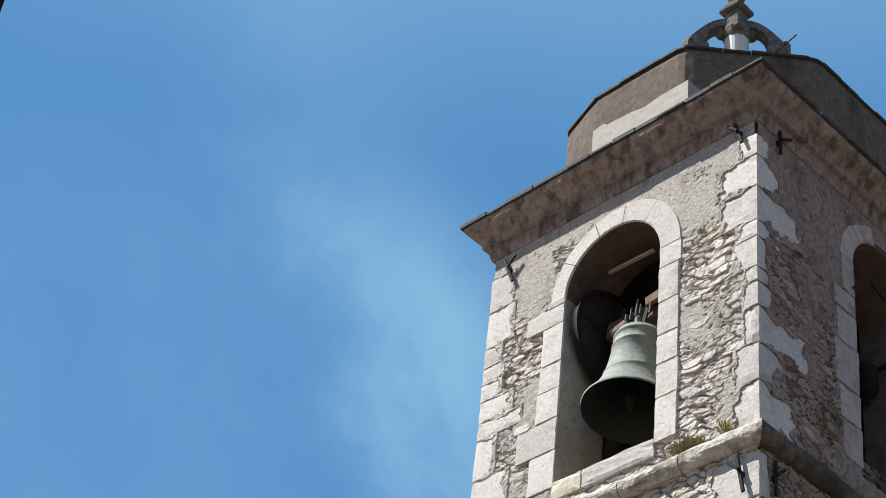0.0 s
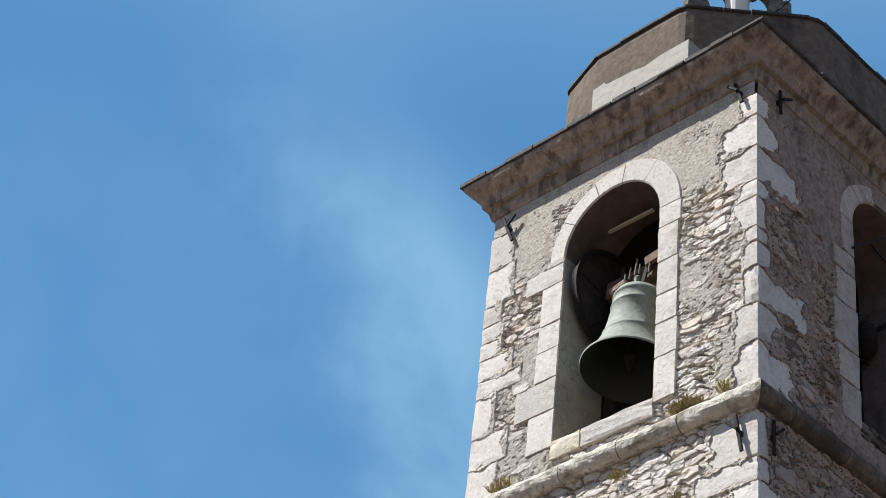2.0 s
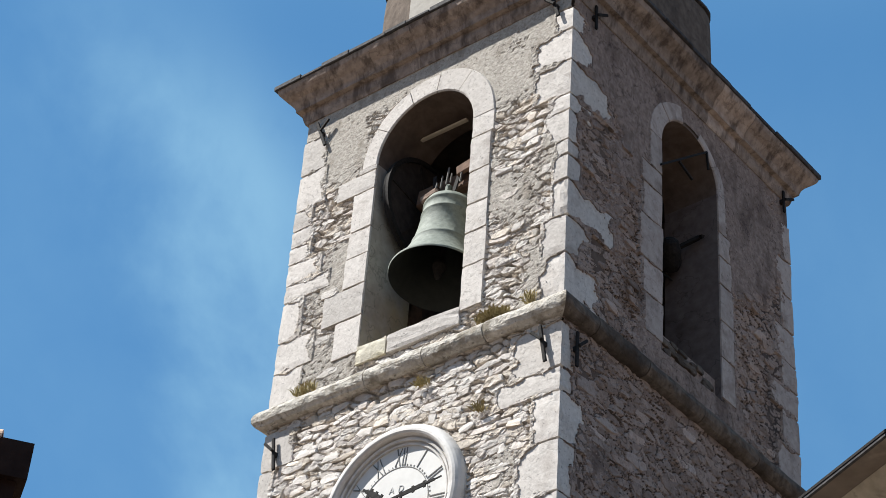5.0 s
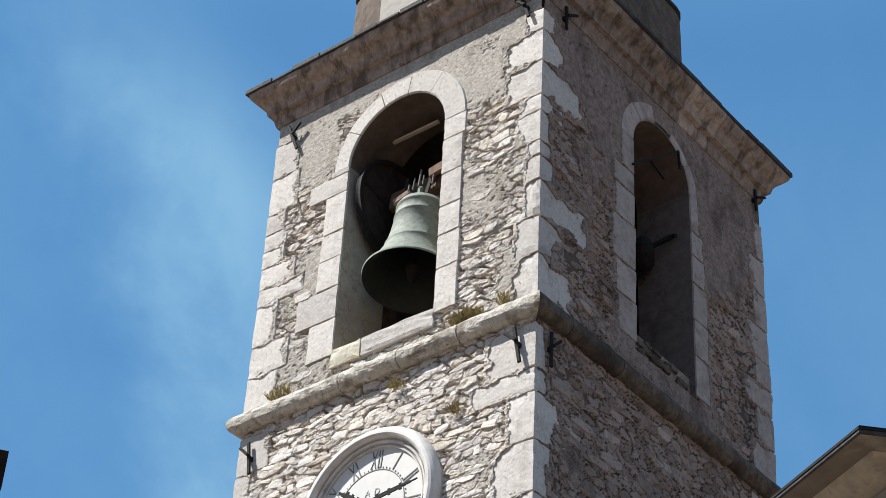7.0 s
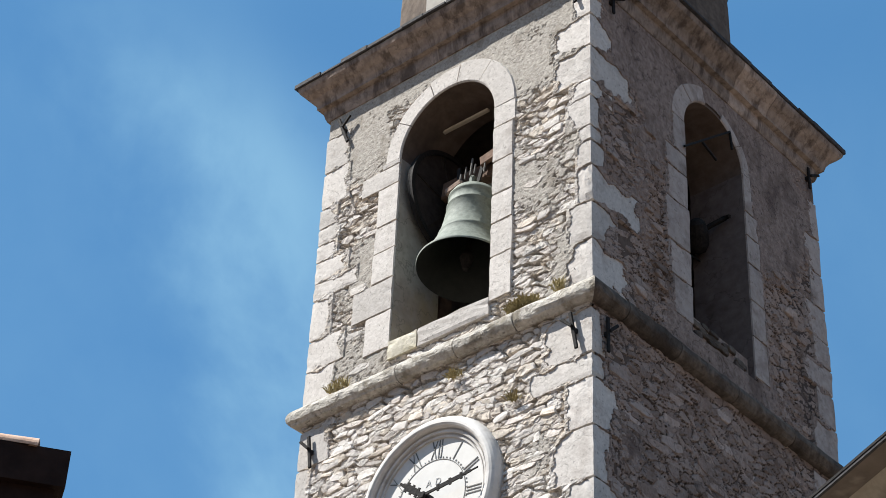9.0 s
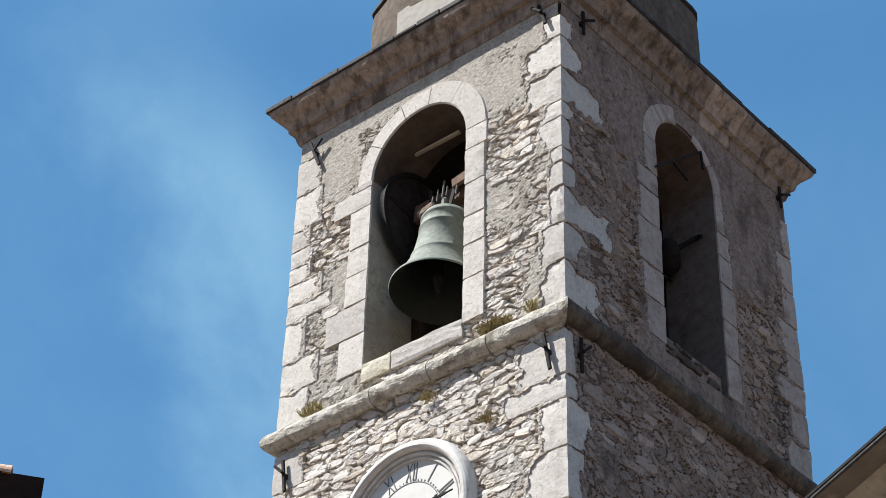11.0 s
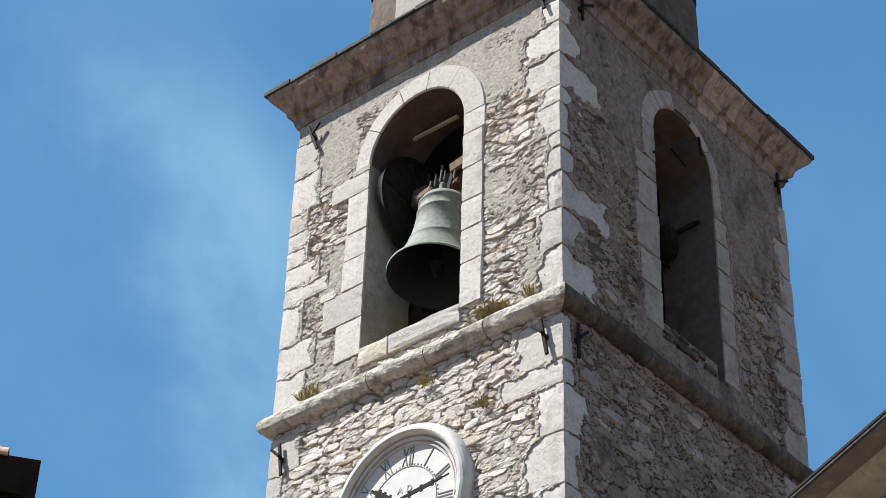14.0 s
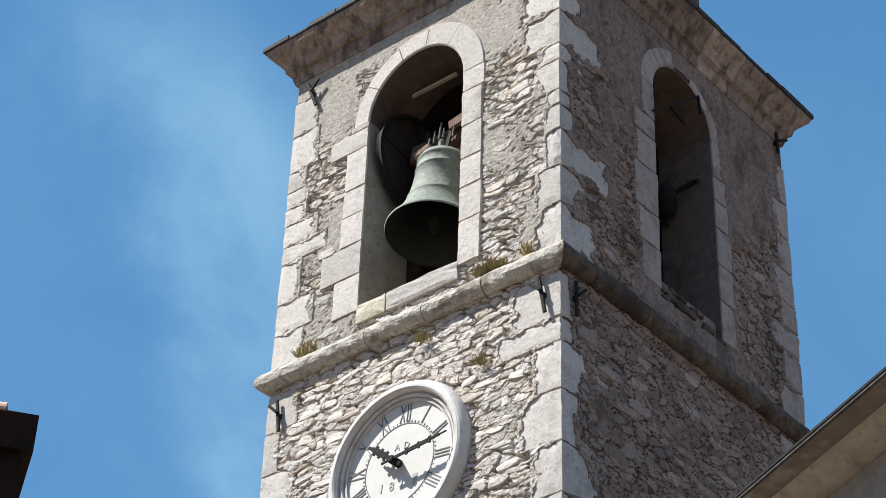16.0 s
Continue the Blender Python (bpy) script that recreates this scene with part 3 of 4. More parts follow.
def rubble(parent, at, key, turn, u0, u1, v0, v1, keep, rows, wide, lift, limit):
    """Courses of rough stones wherever no dressed stone, opening or clock is."""
    v, made = v0, 0
    while v < v1 and made < limit:
        rh = rng.uniform(*rows)
        u = u0 + rng.uniform(-0.1, 0.05)
        while u < u1 and made < limit:
            w = rng.uniform(*wide)
            cu, cv = u + w / 2, v + rh / 2 + rng.uniform(-0.025, 0.025)
            u += w + rng.uniform(0.0, 0.02)
            hw = w * 0.42
            hole = FRONT_HOLE if key == "f" else SIDE_HOLE
            if any(a < cu + hw and cu - hw < b and c < cv + 0.03 and cv - 0.03 < d for a, b, c, d in taken[key]):
                continue
            if in_hole(cu, cv, hole, 0.30 + hw) or cu - hw < u0 or cu + hw > u1:
                continue
            if key == "f" and math.hypot(cu - CLOCK[0], cv - CLOCK[1]) < 0.93 + hw * 0.6:
                continue
            if rng.random() > keep:
                continue
            ob = new("rubble_stone", rng.choice(FIELD if key == "f" else DULL))
            ob.parent = parent
            d = 0.012 - rng.uniform(*lift)
            tilt = rng.uniform(-0.15, 0.15)
            sit(ob, Matrix.LocRotScale(at(cu, d, cv), Euler((0, tilt, 0)) if not turn else Euler((tilt, 0, turn)), (w * 1.02, 0.10, rh * rng.uniform(0.85, 1.12))))
            made += 1
        v += rh
    return made


taken["f"].append((-4, 0, 13.05, 13.5))
taken["s"].append((0, WY, 13.05, 13.5))
rubble(front_wall, front_at, "f", 0, -WX, 0, 10.9, 13.1, 0.97, (0.055, 0.125), (0.09, 0.36), (-0.030, -0.006), 310)
rubble(front_wall, front_at, "f", 0, -WX, 0, 13.5, 16.35, 0.26, (0.05, 0.13), (0.12, 0.32), (-0.034, 0.000), 110)
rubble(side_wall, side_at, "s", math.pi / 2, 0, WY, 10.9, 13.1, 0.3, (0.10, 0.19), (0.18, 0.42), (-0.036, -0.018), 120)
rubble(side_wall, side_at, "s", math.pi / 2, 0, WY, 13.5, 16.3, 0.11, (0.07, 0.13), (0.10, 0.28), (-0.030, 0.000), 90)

# mortar and small stones, smeared over the ragged ends of the dressed stones
wpart("wall_face", skin(front_at, -WX + 0.02, -0.01, Z_LOW, Z_TOP, FRONT_HOLE, 0.0115, 3.0, MORTAR), MORTAR, front_wall, "rough lime mortar between stones")
# the side face takes the mortar whose colour already holds its shade
wpart("wall_face", skin(side_at, 0.01, WY - 0.02, Z_LOW, Z_TOP, SIDE_HOLE, 0.0145, 11.0, SHADE_MORTAR), SHADE_MORTAR, side_wall, "stained lime mortar between stones, darkened for the shaded side")

# ---------------------------------------------------------------- string course
def run_on_faces(bm, profile, f0, f1, face, rough=0.0):
    """A moulding along one face; the ends at a corner are mitred. profile: (out, height). rough: wear."""
    steps = max(1, round(abs(f1 - f0) / 0.07)) if rough else 1
    rings = []
    for k in range(steps + 1):
        ring = []
        for out, z in profile:
            e0, e1 = {"f": (f0 - (out if f0 <= -WX else 0), f1 + (out if f1 >= 0 else 0)), "s": (f0 - (out if f0 <= 0 else 0), f1 + (out if f1 >= WY else 0)),
                      "w": (-out, WY + out), "n": (-WX - out, out)}[face]
            e = e0 + (e1 - e0) * k / steps
            o = out
            if rough and 0 < k < steps and out > 0.02:
                o += rough * (noise.noise(Vector((e * 7, z * 9, 2.0))) + 0.6 * noise.noise(Vector((e * 19, z * 19, 5.0))))
                z += 0.6 * rough * noise.noise(Vector((e * 8, z * 9, 9.0)))
            ring.append(bm.verts.new({"f": (e, -o, z), "s": (o, e, z), "w": (-WX - o, e, z), "n": (e, WY + o, z)}[face]))
        rings.append(ring)
    n = len(profile)
    for a, b in zip(rings, rings[1:]):
        for k in range(n):
            bm.faces.new((a[k], a[(k + 1) % n], b[(k + 1) % n], b[k]))
    bm.faces.new(rings[0][::-1])
    bm.faces.new(rings[-1])
    return bm


torus = [(-0.1, 13.44), (0.02, 13.43)] + [(0.04 + 0.10 * math.sin(a), 13.295 + 0.118 * math.cos(a)) for a in [math.pi * k / 12 for k in range(0, 13)]] + [(-0.1, 13.177)]
cuts = [-WX, -2.52, -1.72, -0.92, 0.0]
for a, b in zip(cuts, cuts[1:]):
    bm = bmesh.new()
    run_on_faces(bm, [(o + rng.uniform(-0.004, 0.004), z + rng.uniform(-0.004, 0.004)) for o, z in torus], a + (0.006 if a > -WX else 0), b - (0.006 if b < 0 else 0), "f", 0.014)
    wpart("moulding_stone", bm, STRING, tower, smooth=False)
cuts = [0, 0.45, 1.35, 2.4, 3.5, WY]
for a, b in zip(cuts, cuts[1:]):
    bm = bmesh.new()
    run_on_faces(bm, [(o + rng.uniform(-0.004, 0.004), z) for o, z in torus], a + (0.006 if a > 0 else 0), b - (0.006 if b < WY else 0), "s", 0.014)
    wpart("moulding_stone", bm, DARKSTONE, tower, "dark brown blotched moulding stone")
for f in "wn":
    wpart("moulding_stone", run_on_faces(bmesh.new(), torus, 0, 0, f), STRING, tower)

# ---------------------------------------------------------------- cornice and dome
corn = [(-0.1, 17.60), (0.03, 17.60), (0.05, 17.65), (0.062, 17.70), (0.066, 17.775), (0.128, 17.785), (0.133, 17.825), (0.148, 17.865), (0.19, 17.925), (0.25, 17.975), (0.292, 18.02), (0.31, 18.06), (0.31, 18.10), (-0.1, 18.10)]


def cornice_run(cuts, face, end):
    for a, b in zip(cuts, cuts[1:]):
        bm = bmesh.new()
        g0, g1 = (0.0015 if a > cuts[0] else 0), (0.0015 if b < end else 0)
        run_on_faces(bm, [(o + (rng.uniform(-0.004, 0.004) if o > 0 else 0), z + rng.uniform(-0.004, 0.004)) for o, z in corn], a + g0, b - g1, face, 0.007)
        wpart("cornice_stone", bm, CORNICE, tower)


cornice_run([-WX, -3.5, -2.85, -2.2, -1.5, -0.85, 0.0], "f", 0)
cornice_run([0, 0.6, 1.3, 1.95, 2.7, 3.4, 4.0, WY], "s", WY)
for f in "wn":
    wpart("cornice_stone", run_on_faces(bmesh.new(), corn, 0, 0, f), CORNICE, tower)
# thin dark slabs on the cornice, their edges uneven
for face, length in (("f", WX), ("s", WY)):
    at = -0.36 - (WX if face == "f" else 0)
    stop = 0.36 + (0 if face == "f" else WY)
    while at < stop - 0.05:
        w = min(rng.uniform(0.3, 0.6), stop - at)
        o = 0.338 + rng.uniform(-0.014, 0.014)
        zt = 18.155 + rng.uniform(-0.012, 0.022)
        bm = bmesh.new()
        if face == "f":
            box(bm, at, at + w - 0.006, -o, 0.7, 18.104, zt, 0.006)
        else:
            box(bm, -0.7, o, max(at, -0.33), at + w - 0.006, 18.106, zt - 0.002, 0.006) if at + w > -0.2 else box(bm, 0.2, o, -0.33, -0.22, 18.106, zt - 0.002, 0.006)
        wpart("cornice_slab", bm, SLATE, tower)
        at += w
for x0, x1, y0, y1 in ((-WX - 0.34, -WX + 0.7, 0.71, WY + 0.34), (-WX + 0.71, -0.71, WY - 0.7, WY + 0.34)):
    wpart("cornice_slab", box(bmesh.new(), x0, x1, y0, y1, 18.104, 18.16), SLATE, tower)

# eight-sided drum with rounded upper edges and a low roof
def octagon(grow):
    """Plan of the drum, drawn in by grow."""
    c = Vector((-1.97, 2.34))
    pts = [(-2.74, 0.29), (-1.3, 0.29), (-0.17, 1.5), (-0.17, 3.2), (-1.3, 4.4), (-2.74, 4.4), (-3.8, 3.2), (-3.8, 1.3), (-3.46, 0.55)]
    soft = []
    for a, p, b in zip(pts[-1:] + pts[:-1], pts, pts[1:] + pts[:1]):      # rounded corners
        a, p, b = Vector(a), Vector(p), Vector(b)
        p0, p1 = p.lerp(a, 0.07), p.lerp(b, 0.07)
        soft += [p0, (p0 + 2 * p + p1) / 4, p1]
    return [c + (p - c) * (1 - grow) for p in soft]


bm = bmesh.new()
rings = []
for grow, z in ((0.0, 18.1), (-0.006, 18.9), (-0.004, 19.58), (0.0, 19.82), (0.012, 19.91), (0.04, 19.965), (0.34, 20.5), (0.62, 21.1)):
    plan = octagon(grow)
    ring = []
    for a, b in zip(plan, plan[1:] + plan[:1]):
        for k in range(4):
            q = a.lerp(b, k / 4)
            wob = 0.012 * noise.noise(Vector((q.x * 4, q.y * 4, z * 3))) + (0.03 * noise.noise(Vector((q.x * 11, q.y * 11, 1.0))) if z > 19.8 else 0)
            ring.append(bm.verts.new((q.x, q.y, z + (wob if z > 18.2 else 0))))
    rings.append(ring)
for a, b in zip(rings, rings[1:]):
    for k in range(108):
        bm.faces.new((a[k], a[(k + 1) % 108], b[(k + 1) % 108], b[k]))
bm.faces.new(rings[-1])
dome = wpart("drum", bm, DOME, tower, "dark weathered eight-sided drum on the cornice")
# thin dark slabs along the top edge of the drum
rim_out, rim_in = octagon(-0.008), octagon(0.05)
count = len(rim_out)
for i in range(count):
    a, b, c, d = rim_out[i], rim_out[(i + 1) % count], rim_in[(i + 1) % count], rim_in[i]
    pieces = max(1, round((b - a).length / 0.34))
    for k in range(pieces):
        f0, f1 = k / pieces, (k + 0.985) / pieces
        z0, high = 19.915 + rng.uniform(-0.012, 0.012), rng.uniform(0.02, 0.04)
        bm = bmesh.new()
        low = [bm.verts.new((*q, z0)) for q in (a.lerp(b, f0), a.lerp(b, f1), d.lerp(c, f1), d.lerp(c, f0))]
        top = [bm.verts.new(v.co + Vector((0, 0, high))) for v in low]
        bm.faces.new(low[::-1])
        bm.faces.new(top)
        for q in range(4):
            bm.faces.new((low[q], low[(q + 1) % 4], top[(q + 1) % 4], top[q]))
        wpart("rim_slab", bm, SLATE, tower)
# pale low block against the dome
bm = bmesh.new()
pts = [(-2.64, 19.15), (-2.46, 19.18), (-2.42, 19.13), (-2.0, 19.10), (-1.8, 19.06), (-1.55, 19.10), (-1.12, 19.10)]
a = [bm.verts.new((x, 0.15, z)) for x, z in pts] + [bm.verts.new((-1.12, 0.15, 18.17)), bm.verts.new((-2.64, 0.15, 18.17))]
b = [bm.verts.new((v.co.x, 0.42, v.co.z)) for v in a]
bm.faces.new(a)
bm.faces.new(b[::-1])
for k in range(len(a)):
    bm.faces.new((a[k], b[k], b[(k + 1) % len(a)], a[(k + 1) % len(a)]))
wpart("parapet_block", bm, WHITESTONE, tower, "pale patched block at the foot of the dome")

# ---------------------------------------------------------------- finial lantern on the dome
fin = thing("roof_finial", (-2.03, 2.27, 21.0), "grey stone open crown finial on scroll legs", "finial")
AX = Vector((-2.03, 2.27, 0))


def scroll_leg(direction):
    d = Vector(direction).normalized()
    side = Vector((-d.y, d.x, 0))
    bm = bmesh.new()
    steps = 14

    def ring(i):
        a = i / steps * math.pi / 2
        r = 0.14 + 0.42 * math.cos(a)
        z = 21.84 + 0.55 * math.sin(a)
        wdt = 0.10
        t = 0.085 + 0.035 * math.cos(3 * a)
        out = Vector((math.cos(a) * d.x, math.cos(a) * d.y, math.sin(a)))
        c = AX + d * r + Vector((0, 0, z))
        k = 1 + 0.12 * math.sin(7 * a)
        return [c + out * t * k + side * wdt, c + out * t * k - side * wdt, c - out * t - side * wdt, c - out * t + side * wdt]

    sweep(bm, range(steps + 1), ring)
    foot = AX + d * 0.52 + Vector((0, 0, 21.84))
    lathe(bm, [(0.001, -0.15), (0.13, -0.15), (0.13, 0.15), (0.001, 0.15)], 12, Matrix.Translation(foot) @ Matrix((d, Vector((0, 0, 1)), side)).transposed().to_4x4())
    bar(bm, foot + d * 0.12 + Vector((0, 0, -0.16)), foot + d * 0.12 + Vector((0, 0, 0.28)), 0.20, 0.12, bevel=0.02)
    bar(bm, AX + d * 0.26 + Vector((0, 0, 21.74)), AX + d * 0.66 + Vector((0, 0, 21.74)), 0.26, 0.12, bevel=0.02)
    bar(bm, AX + d * 0.46 + Vector((0, 0, 20.9)), AX + d * 0.46 + Vector((0, 0, 21.74)), 0.24, 0.3, bevel=0.02)
    return bm


for d in ((-0.7, -0.7, 0), (0.7, 0.7, 0), (-0.7, 0.7, 0)):
    wpart("scroll_leg", scroll_leg(d), LEAD, fin)
bm = bmesh.new()
lathe(bm, [(0.001, 20.9), (0.17, 20.9), (0.17, 22.12), (0.001, 22.12)], 24, Matrix.Translation(AX))
wpart("drum", bm, PLASTER, fin, "white painted drum")
for half, z0, z1 in ((0.15, 22.34, 22.42), (0.115, 22.42, 22.66), (0.18, 22.66, 22.74), (0.13, 22.74, 22.84)):
    wpart("cap_step", box(bmesh.new(), AX.x - half, AX.x + half, AX.y - half, AX.y + half, z0, z1, 0.02), LEAD, fin, "square step of the capstone")
for d in ((0.7, -0.7), (0.7, 0.7), (-0.7, -0.7), (-0.7, 0.7)):
    bm = box(bmesh.new(), AX.x + d[0] * 0.22 - 0.06, AX.x + d[0] * 0.22 + 0.06, AX.y + d[1] * 0.22 - 0.06, AX.y + d[1] * 0.22 + 0.06, 22.16, 22.44, 0.03)
    wpart("corner_boss", bm, LEAD, fin)
bm = bmesh.new()
lathe(bm, [(0.001, 22.02), (0.15, 22.04), (0.20, 22.16), (0.215, 22.26), (0.18, 22.36), (0.001, 22.37)], 10, Matrix.Translation(AX))
wpart("collar", bm, LEAD, fin, "round stone collar")
bm = bmesh.new()
lathe(bm, [(0.001, 22.83), (0.10, 22.83), (0.07, 22.9), (0.13, 23.0), (0.08, 23.15), (0.001, 23.22)], 14, Matrix.Translation(AX))
wpart("knob", bm, LEAD, fin, "turned stone knob")
for a, b in (((0, 0), (1, 1)), ((0, 0), (-1, -1)), ((1, 1), (-1, 1)), ((-1, 1), (-1, -1))):
    bm = bmesh.new()
    bar(bm, AX + Vector((0.36 * a[0], 0.36 * a[1], 21.80)), AX + Vector((0.36 * b[0], 0.36 * b[1], 21.80)), 0.03)
    wpart("tie_bar", bm, IRON, fin, "black iron tie")
ROD = (Vector((-1.60, 2.45, 21.68)), Vector((-1.22, 2.55, 21.95)))
rod = tagged(part("lightning_rod", bar(bmesh.new(), ROD[0], ROD[1], 0.014), IRON), "thin metal rod sticking out beside the finial", "metal rod")

# ---------------------------------------------------------------- iron wall anchors
def anchor(place, out, along, lean, length, up_fork):
    """A forged anchor: a straight bar and a short arm, standing off the wall on a stub."""
    p, o, s = Vector(place), Vector(out), Vector(along)
    ob = thing("wcloudanchor", p, "black forged iron wall anchor with a forked arm", "wall anchor", "iron wall anchors")
    off = o * 0.035
    top, low = p + off + Vector((0, 0, length / 2)) - s * lean, p + off - Vector((0, 0, length / 2)) + s * lean
    wpart("bar", bar(bmesh.new(), low, top, 0.042, 0.026, up=o, bevel=0.006), IRON, ob)
    mid = p + off + Vector((0, 0, length * 0.08)) + o * 0.025
    wpart("arm", bar(bmesh.new(), mid, mid - s * 0.13 * up_fork + Vector((0, 0, 0.13)), 0.034, 0.026, up=o, bevel=0.006), IRON, ob)
    wpart("stub", bar(bmesh.new(), p - o * 0.08, p + off, 0.05, up=(0, 0, 1)), IRON, ob)
    return ob


FX, SX = Vector((0, -1, 0)), Vector((1, 0, 0))
anchor((-3.79, -0.03, 12.78), FX, (1, 0, 0), 0.03, 0.42, 1)
anchor((-0.19, -0.03, 12.87), FX, (1, 0, 0), 0.04, 0.46, 1)
anchor((-3.70, -0.03, 17.28), FX, (1, 0, 0), 0.09, 0.44, -1)
anchor((-0.20, -0.03, 17.48), FX, (1, 0, 0), 0.05, 0.34, 1)
anchor((0.03, 0.17, 12.84), SX, (0, 1, 0), 0.0, 0.42, -1)
anchor((0.03, 0.36, 17.50), SX, (0, 1, 0), 0.0, 0.36, -1.4)
anchor((0.03, 4.44, 17.53), SX, (0, 1, 0), 0.0, 0.34, -1.6)

# ---------------------------------------------------------------- clock
clock = thing("tower_clock", (CLOCK[0], -0.02, CLOCK[1]), "round white tower clock with roman numerals and a moulded frame", "clock")
CM = Matrix.Translation((CLOCK[0], -0.03, CLOCK[1])) @ Matrix.Rotation(math.pi / 2, 4, "X")      # local z looks out of the wall
bm = bmesh.new()
lathe(bm, [(0.001, -0.10), (0.74, -0.10), (0.74, -0.005), (0.715, 0.0), (0.001, 0.0)], 96, CM)
wpart("dial", bm, PLASTER, clock, "white plaster dial", smooth=False)
bm = bmesh.new()
lathe(bm, [(0.69, -0.1), (0.69, 0.022), (0.708, 0.026), (0.714, 0.008), (0.728, 0.008), (0.733, 0.044), (0.756, 0.050), (0.764, 0.030), (0.776, 0.030), (0.782, 0.070), (0.795, 0.096), (0.815, 0.108), (0.842, 0.108), (0.868, 0.096), (0.892, 0.074), (0.910, 0.044), (0.920, 0.010), (0.922, -0.1)], 96, CM, closed=True)
wpart("frame", bm, MARBLE, clock, "moulded grey-white stone frame")
bm = bmesh.new()
lathe(bm, [(0.448, 0.001), (0.448, 0.004), (0.456, 0.004), (0.456, 0.001)], 96, CM, closed=True)
wpart("inner_circle", bm, PAINT, clock)


def dial_point(angle, r, side, h):
    """angle clockwise from twelve; side: to the right of the radius."""
    a = radians(angle + 6)
    return CM @ Vector((r * math.sin(a) + side * math.cos(a), r * math.cos(a) - side * math.sin(a), h))


ROMAN = ["XII", "I", "II", "III", "IIII", "V", "VI", "VII", "VIII", "IX", "X", "XI"]
for hour, text in enumerate(ROMAN):
    bm = bmesh.new()
    widths = {"I": 0.036, "V": 0.09, "X": 0.09}
    x = -sum(widths[c] for c in text) / 2
    r0, r1 = 0.468, 0.672

    def stroke(s0, ra, s1, rb, w):
        bar(bm, dial_point(hour * 30, ra, s0, 0.004), dial_point(hour * 30, rb, s1, 0.004), w, 0.004, up=(0, -1, 0))

    for c in text:
        w = widths[c]
        if c == "I":
            stroke(x + w / 2, r0, x + w / 2, r1, 0.011)
        elif c == "V":
            stroke(x + w / 2, r0, x + 0.014, r1, 0.012)
            stroke(x + w / 2, r0, x + w - 0.014, r1, 0.007)
        else:
            stroke(x + w - 0.012, r0, x + 0.012, r1, 0.012)
            stroke(x + 0.012, r0, x + w - 0.012, r1, 0.007)
        x += w
    wpart("numeral", bm, PAINT, clock)
for k in range(60):
    if k % 5:
        bm = bmesh.new()
        bar(bm, dial_point(k * 6, 0.462, 0, 0.004), dial_point(k * 6, 0.482, 0, 0.004), 0.008, 0.003, up=(0, -1, 0))
        wpart("minute_mark", bm, PAINT, clock)


def lettering(text, x, y, size):
    cu = bpy.data.curves.new("lettering", "FONT")
    cu.body, cu.size, cu.align_x = text, size, "CENTER"
    cu.extrude = 0.002
    ob = new("lettering", cu)
    me = bpy.data.meshes.new_from_object(ob.evaluated_get(bpy.context.evaluated_depsgraph_get()))
    bpy.data.objects.remove(ob)
    me.materials.clear()
    me.materials.append(FADED)
    o = part("lettering", me, FADED, clock)
    return sit(o, CM @ Matrix.Rotation(radians(-6), 4, "Z") @ Matrix.Translation((x, y, 0.003)))


bpy.context.view_layer.update()
lettering("A", -0.055, 0.165, 0.105)
lettering("D", 0.07, 0.165, 0.105)
for k, c in enumerate("181"):
    lettering(c, -0.20 + 0.135 * k, -0.28, 0.14)
bm = bmesh.new()
bar(bm, CM @ Vector((0.215, -0.30, 0.004)), CM @ Vector((0.215, -0.18, 0.004)), 0.06, 0.003, up=(0, -1, 0))
wpart("lettering", bm, FADED, clock)


def hand(angle, length, wide, h):
    bm = bmesh.new()
    for r0, r1, w in ((-0.13, 0.05, 0.6), (0.0, 0.3, 0.7), (0.3, 0.72, 1.0), (0.72, 0.88, 0.6), (0.86, 1.0, 0.35)):
        bar(bm, dial_point(angle, r0 * length if r0 > 0 else r0, 0, h), dial_point(angle, r1 * length, 0, h), wide * w, 0.014, up=(0, -1, 0), bevel=0.003)
    for r in (0.28, 0.5, 0.7):
        bar(bm, dial_point(angle, r * length, -wide * 0.75, h), dial_point(angle, r * length, wide * 0.75, h), 0.03, 0.012, up=(0, -1, 0))
    return bm


wpart("minute_hand", hand(78, 0.72, 0.05, 0.125), IRON, clock, "black iron minute hand")
wpart("hour_hand", hand(-58, 0.42, 0.075, 0.105), IRON, clock, "black iron hour hand")
bm = bmesh.new()
lathe(bm, [(0.001, 0.0), (0.045, 0.0), (0.045, 0.13), (0.03, 0.145), (0.001, 0.145)], 16, CM)
wpart("hub", bm, IRON, clock)

# ---------------------------------------------------------------- swinging bell
PIVOT = Vector((-2.0, 0.50, 15.95))
TILT = 7.0
bell = thing("church_bell", PIVOT, "green-grey bronze church bell hanging in the arched opening", "bell")
BM = Matrix.Translation(PIVOT) @ Matrix.Rotation(radians(-TILT), 4, "X")
outer = [(0.001, -0.16), (0.17, -0.165), (0.24, -0.18), (0.285, -0.215), (0.298, -0.26), (0.310, -0.27), (0.310, -0.295), (0.300, -0.305), (0.304, -0.42), (0.314, -0.43), (0.314, -0.448), (0.305, -0.458), (0.322, -0.66), (0.35, -0.86), (0.364, -0.875), (0.366, -0.90), (0.362, -0.91), (0.392, -1.0), (0.44, -1.12), (0.50, -1.22), (0.543, -1.28), (0.553, -1.295), (0.548, -1.315)]
bm = bmesh.new()
lathe(bm, outer, 72, BM)
body = wpart("body", bm, BRONZE, bell, "green patinated bronze", smooth=True)
inner = [(0.548, -1.315), (0.525, -1.30), (0.46, -1.19), (0.40, -1.08), (0.352, -0.95), (0.312, -0.75), (0.282, -0.5), (0.262, -0.3), (0.001, -0.24)]
bm = bmesh.new()
lathe(bm, inner, 72, BM)
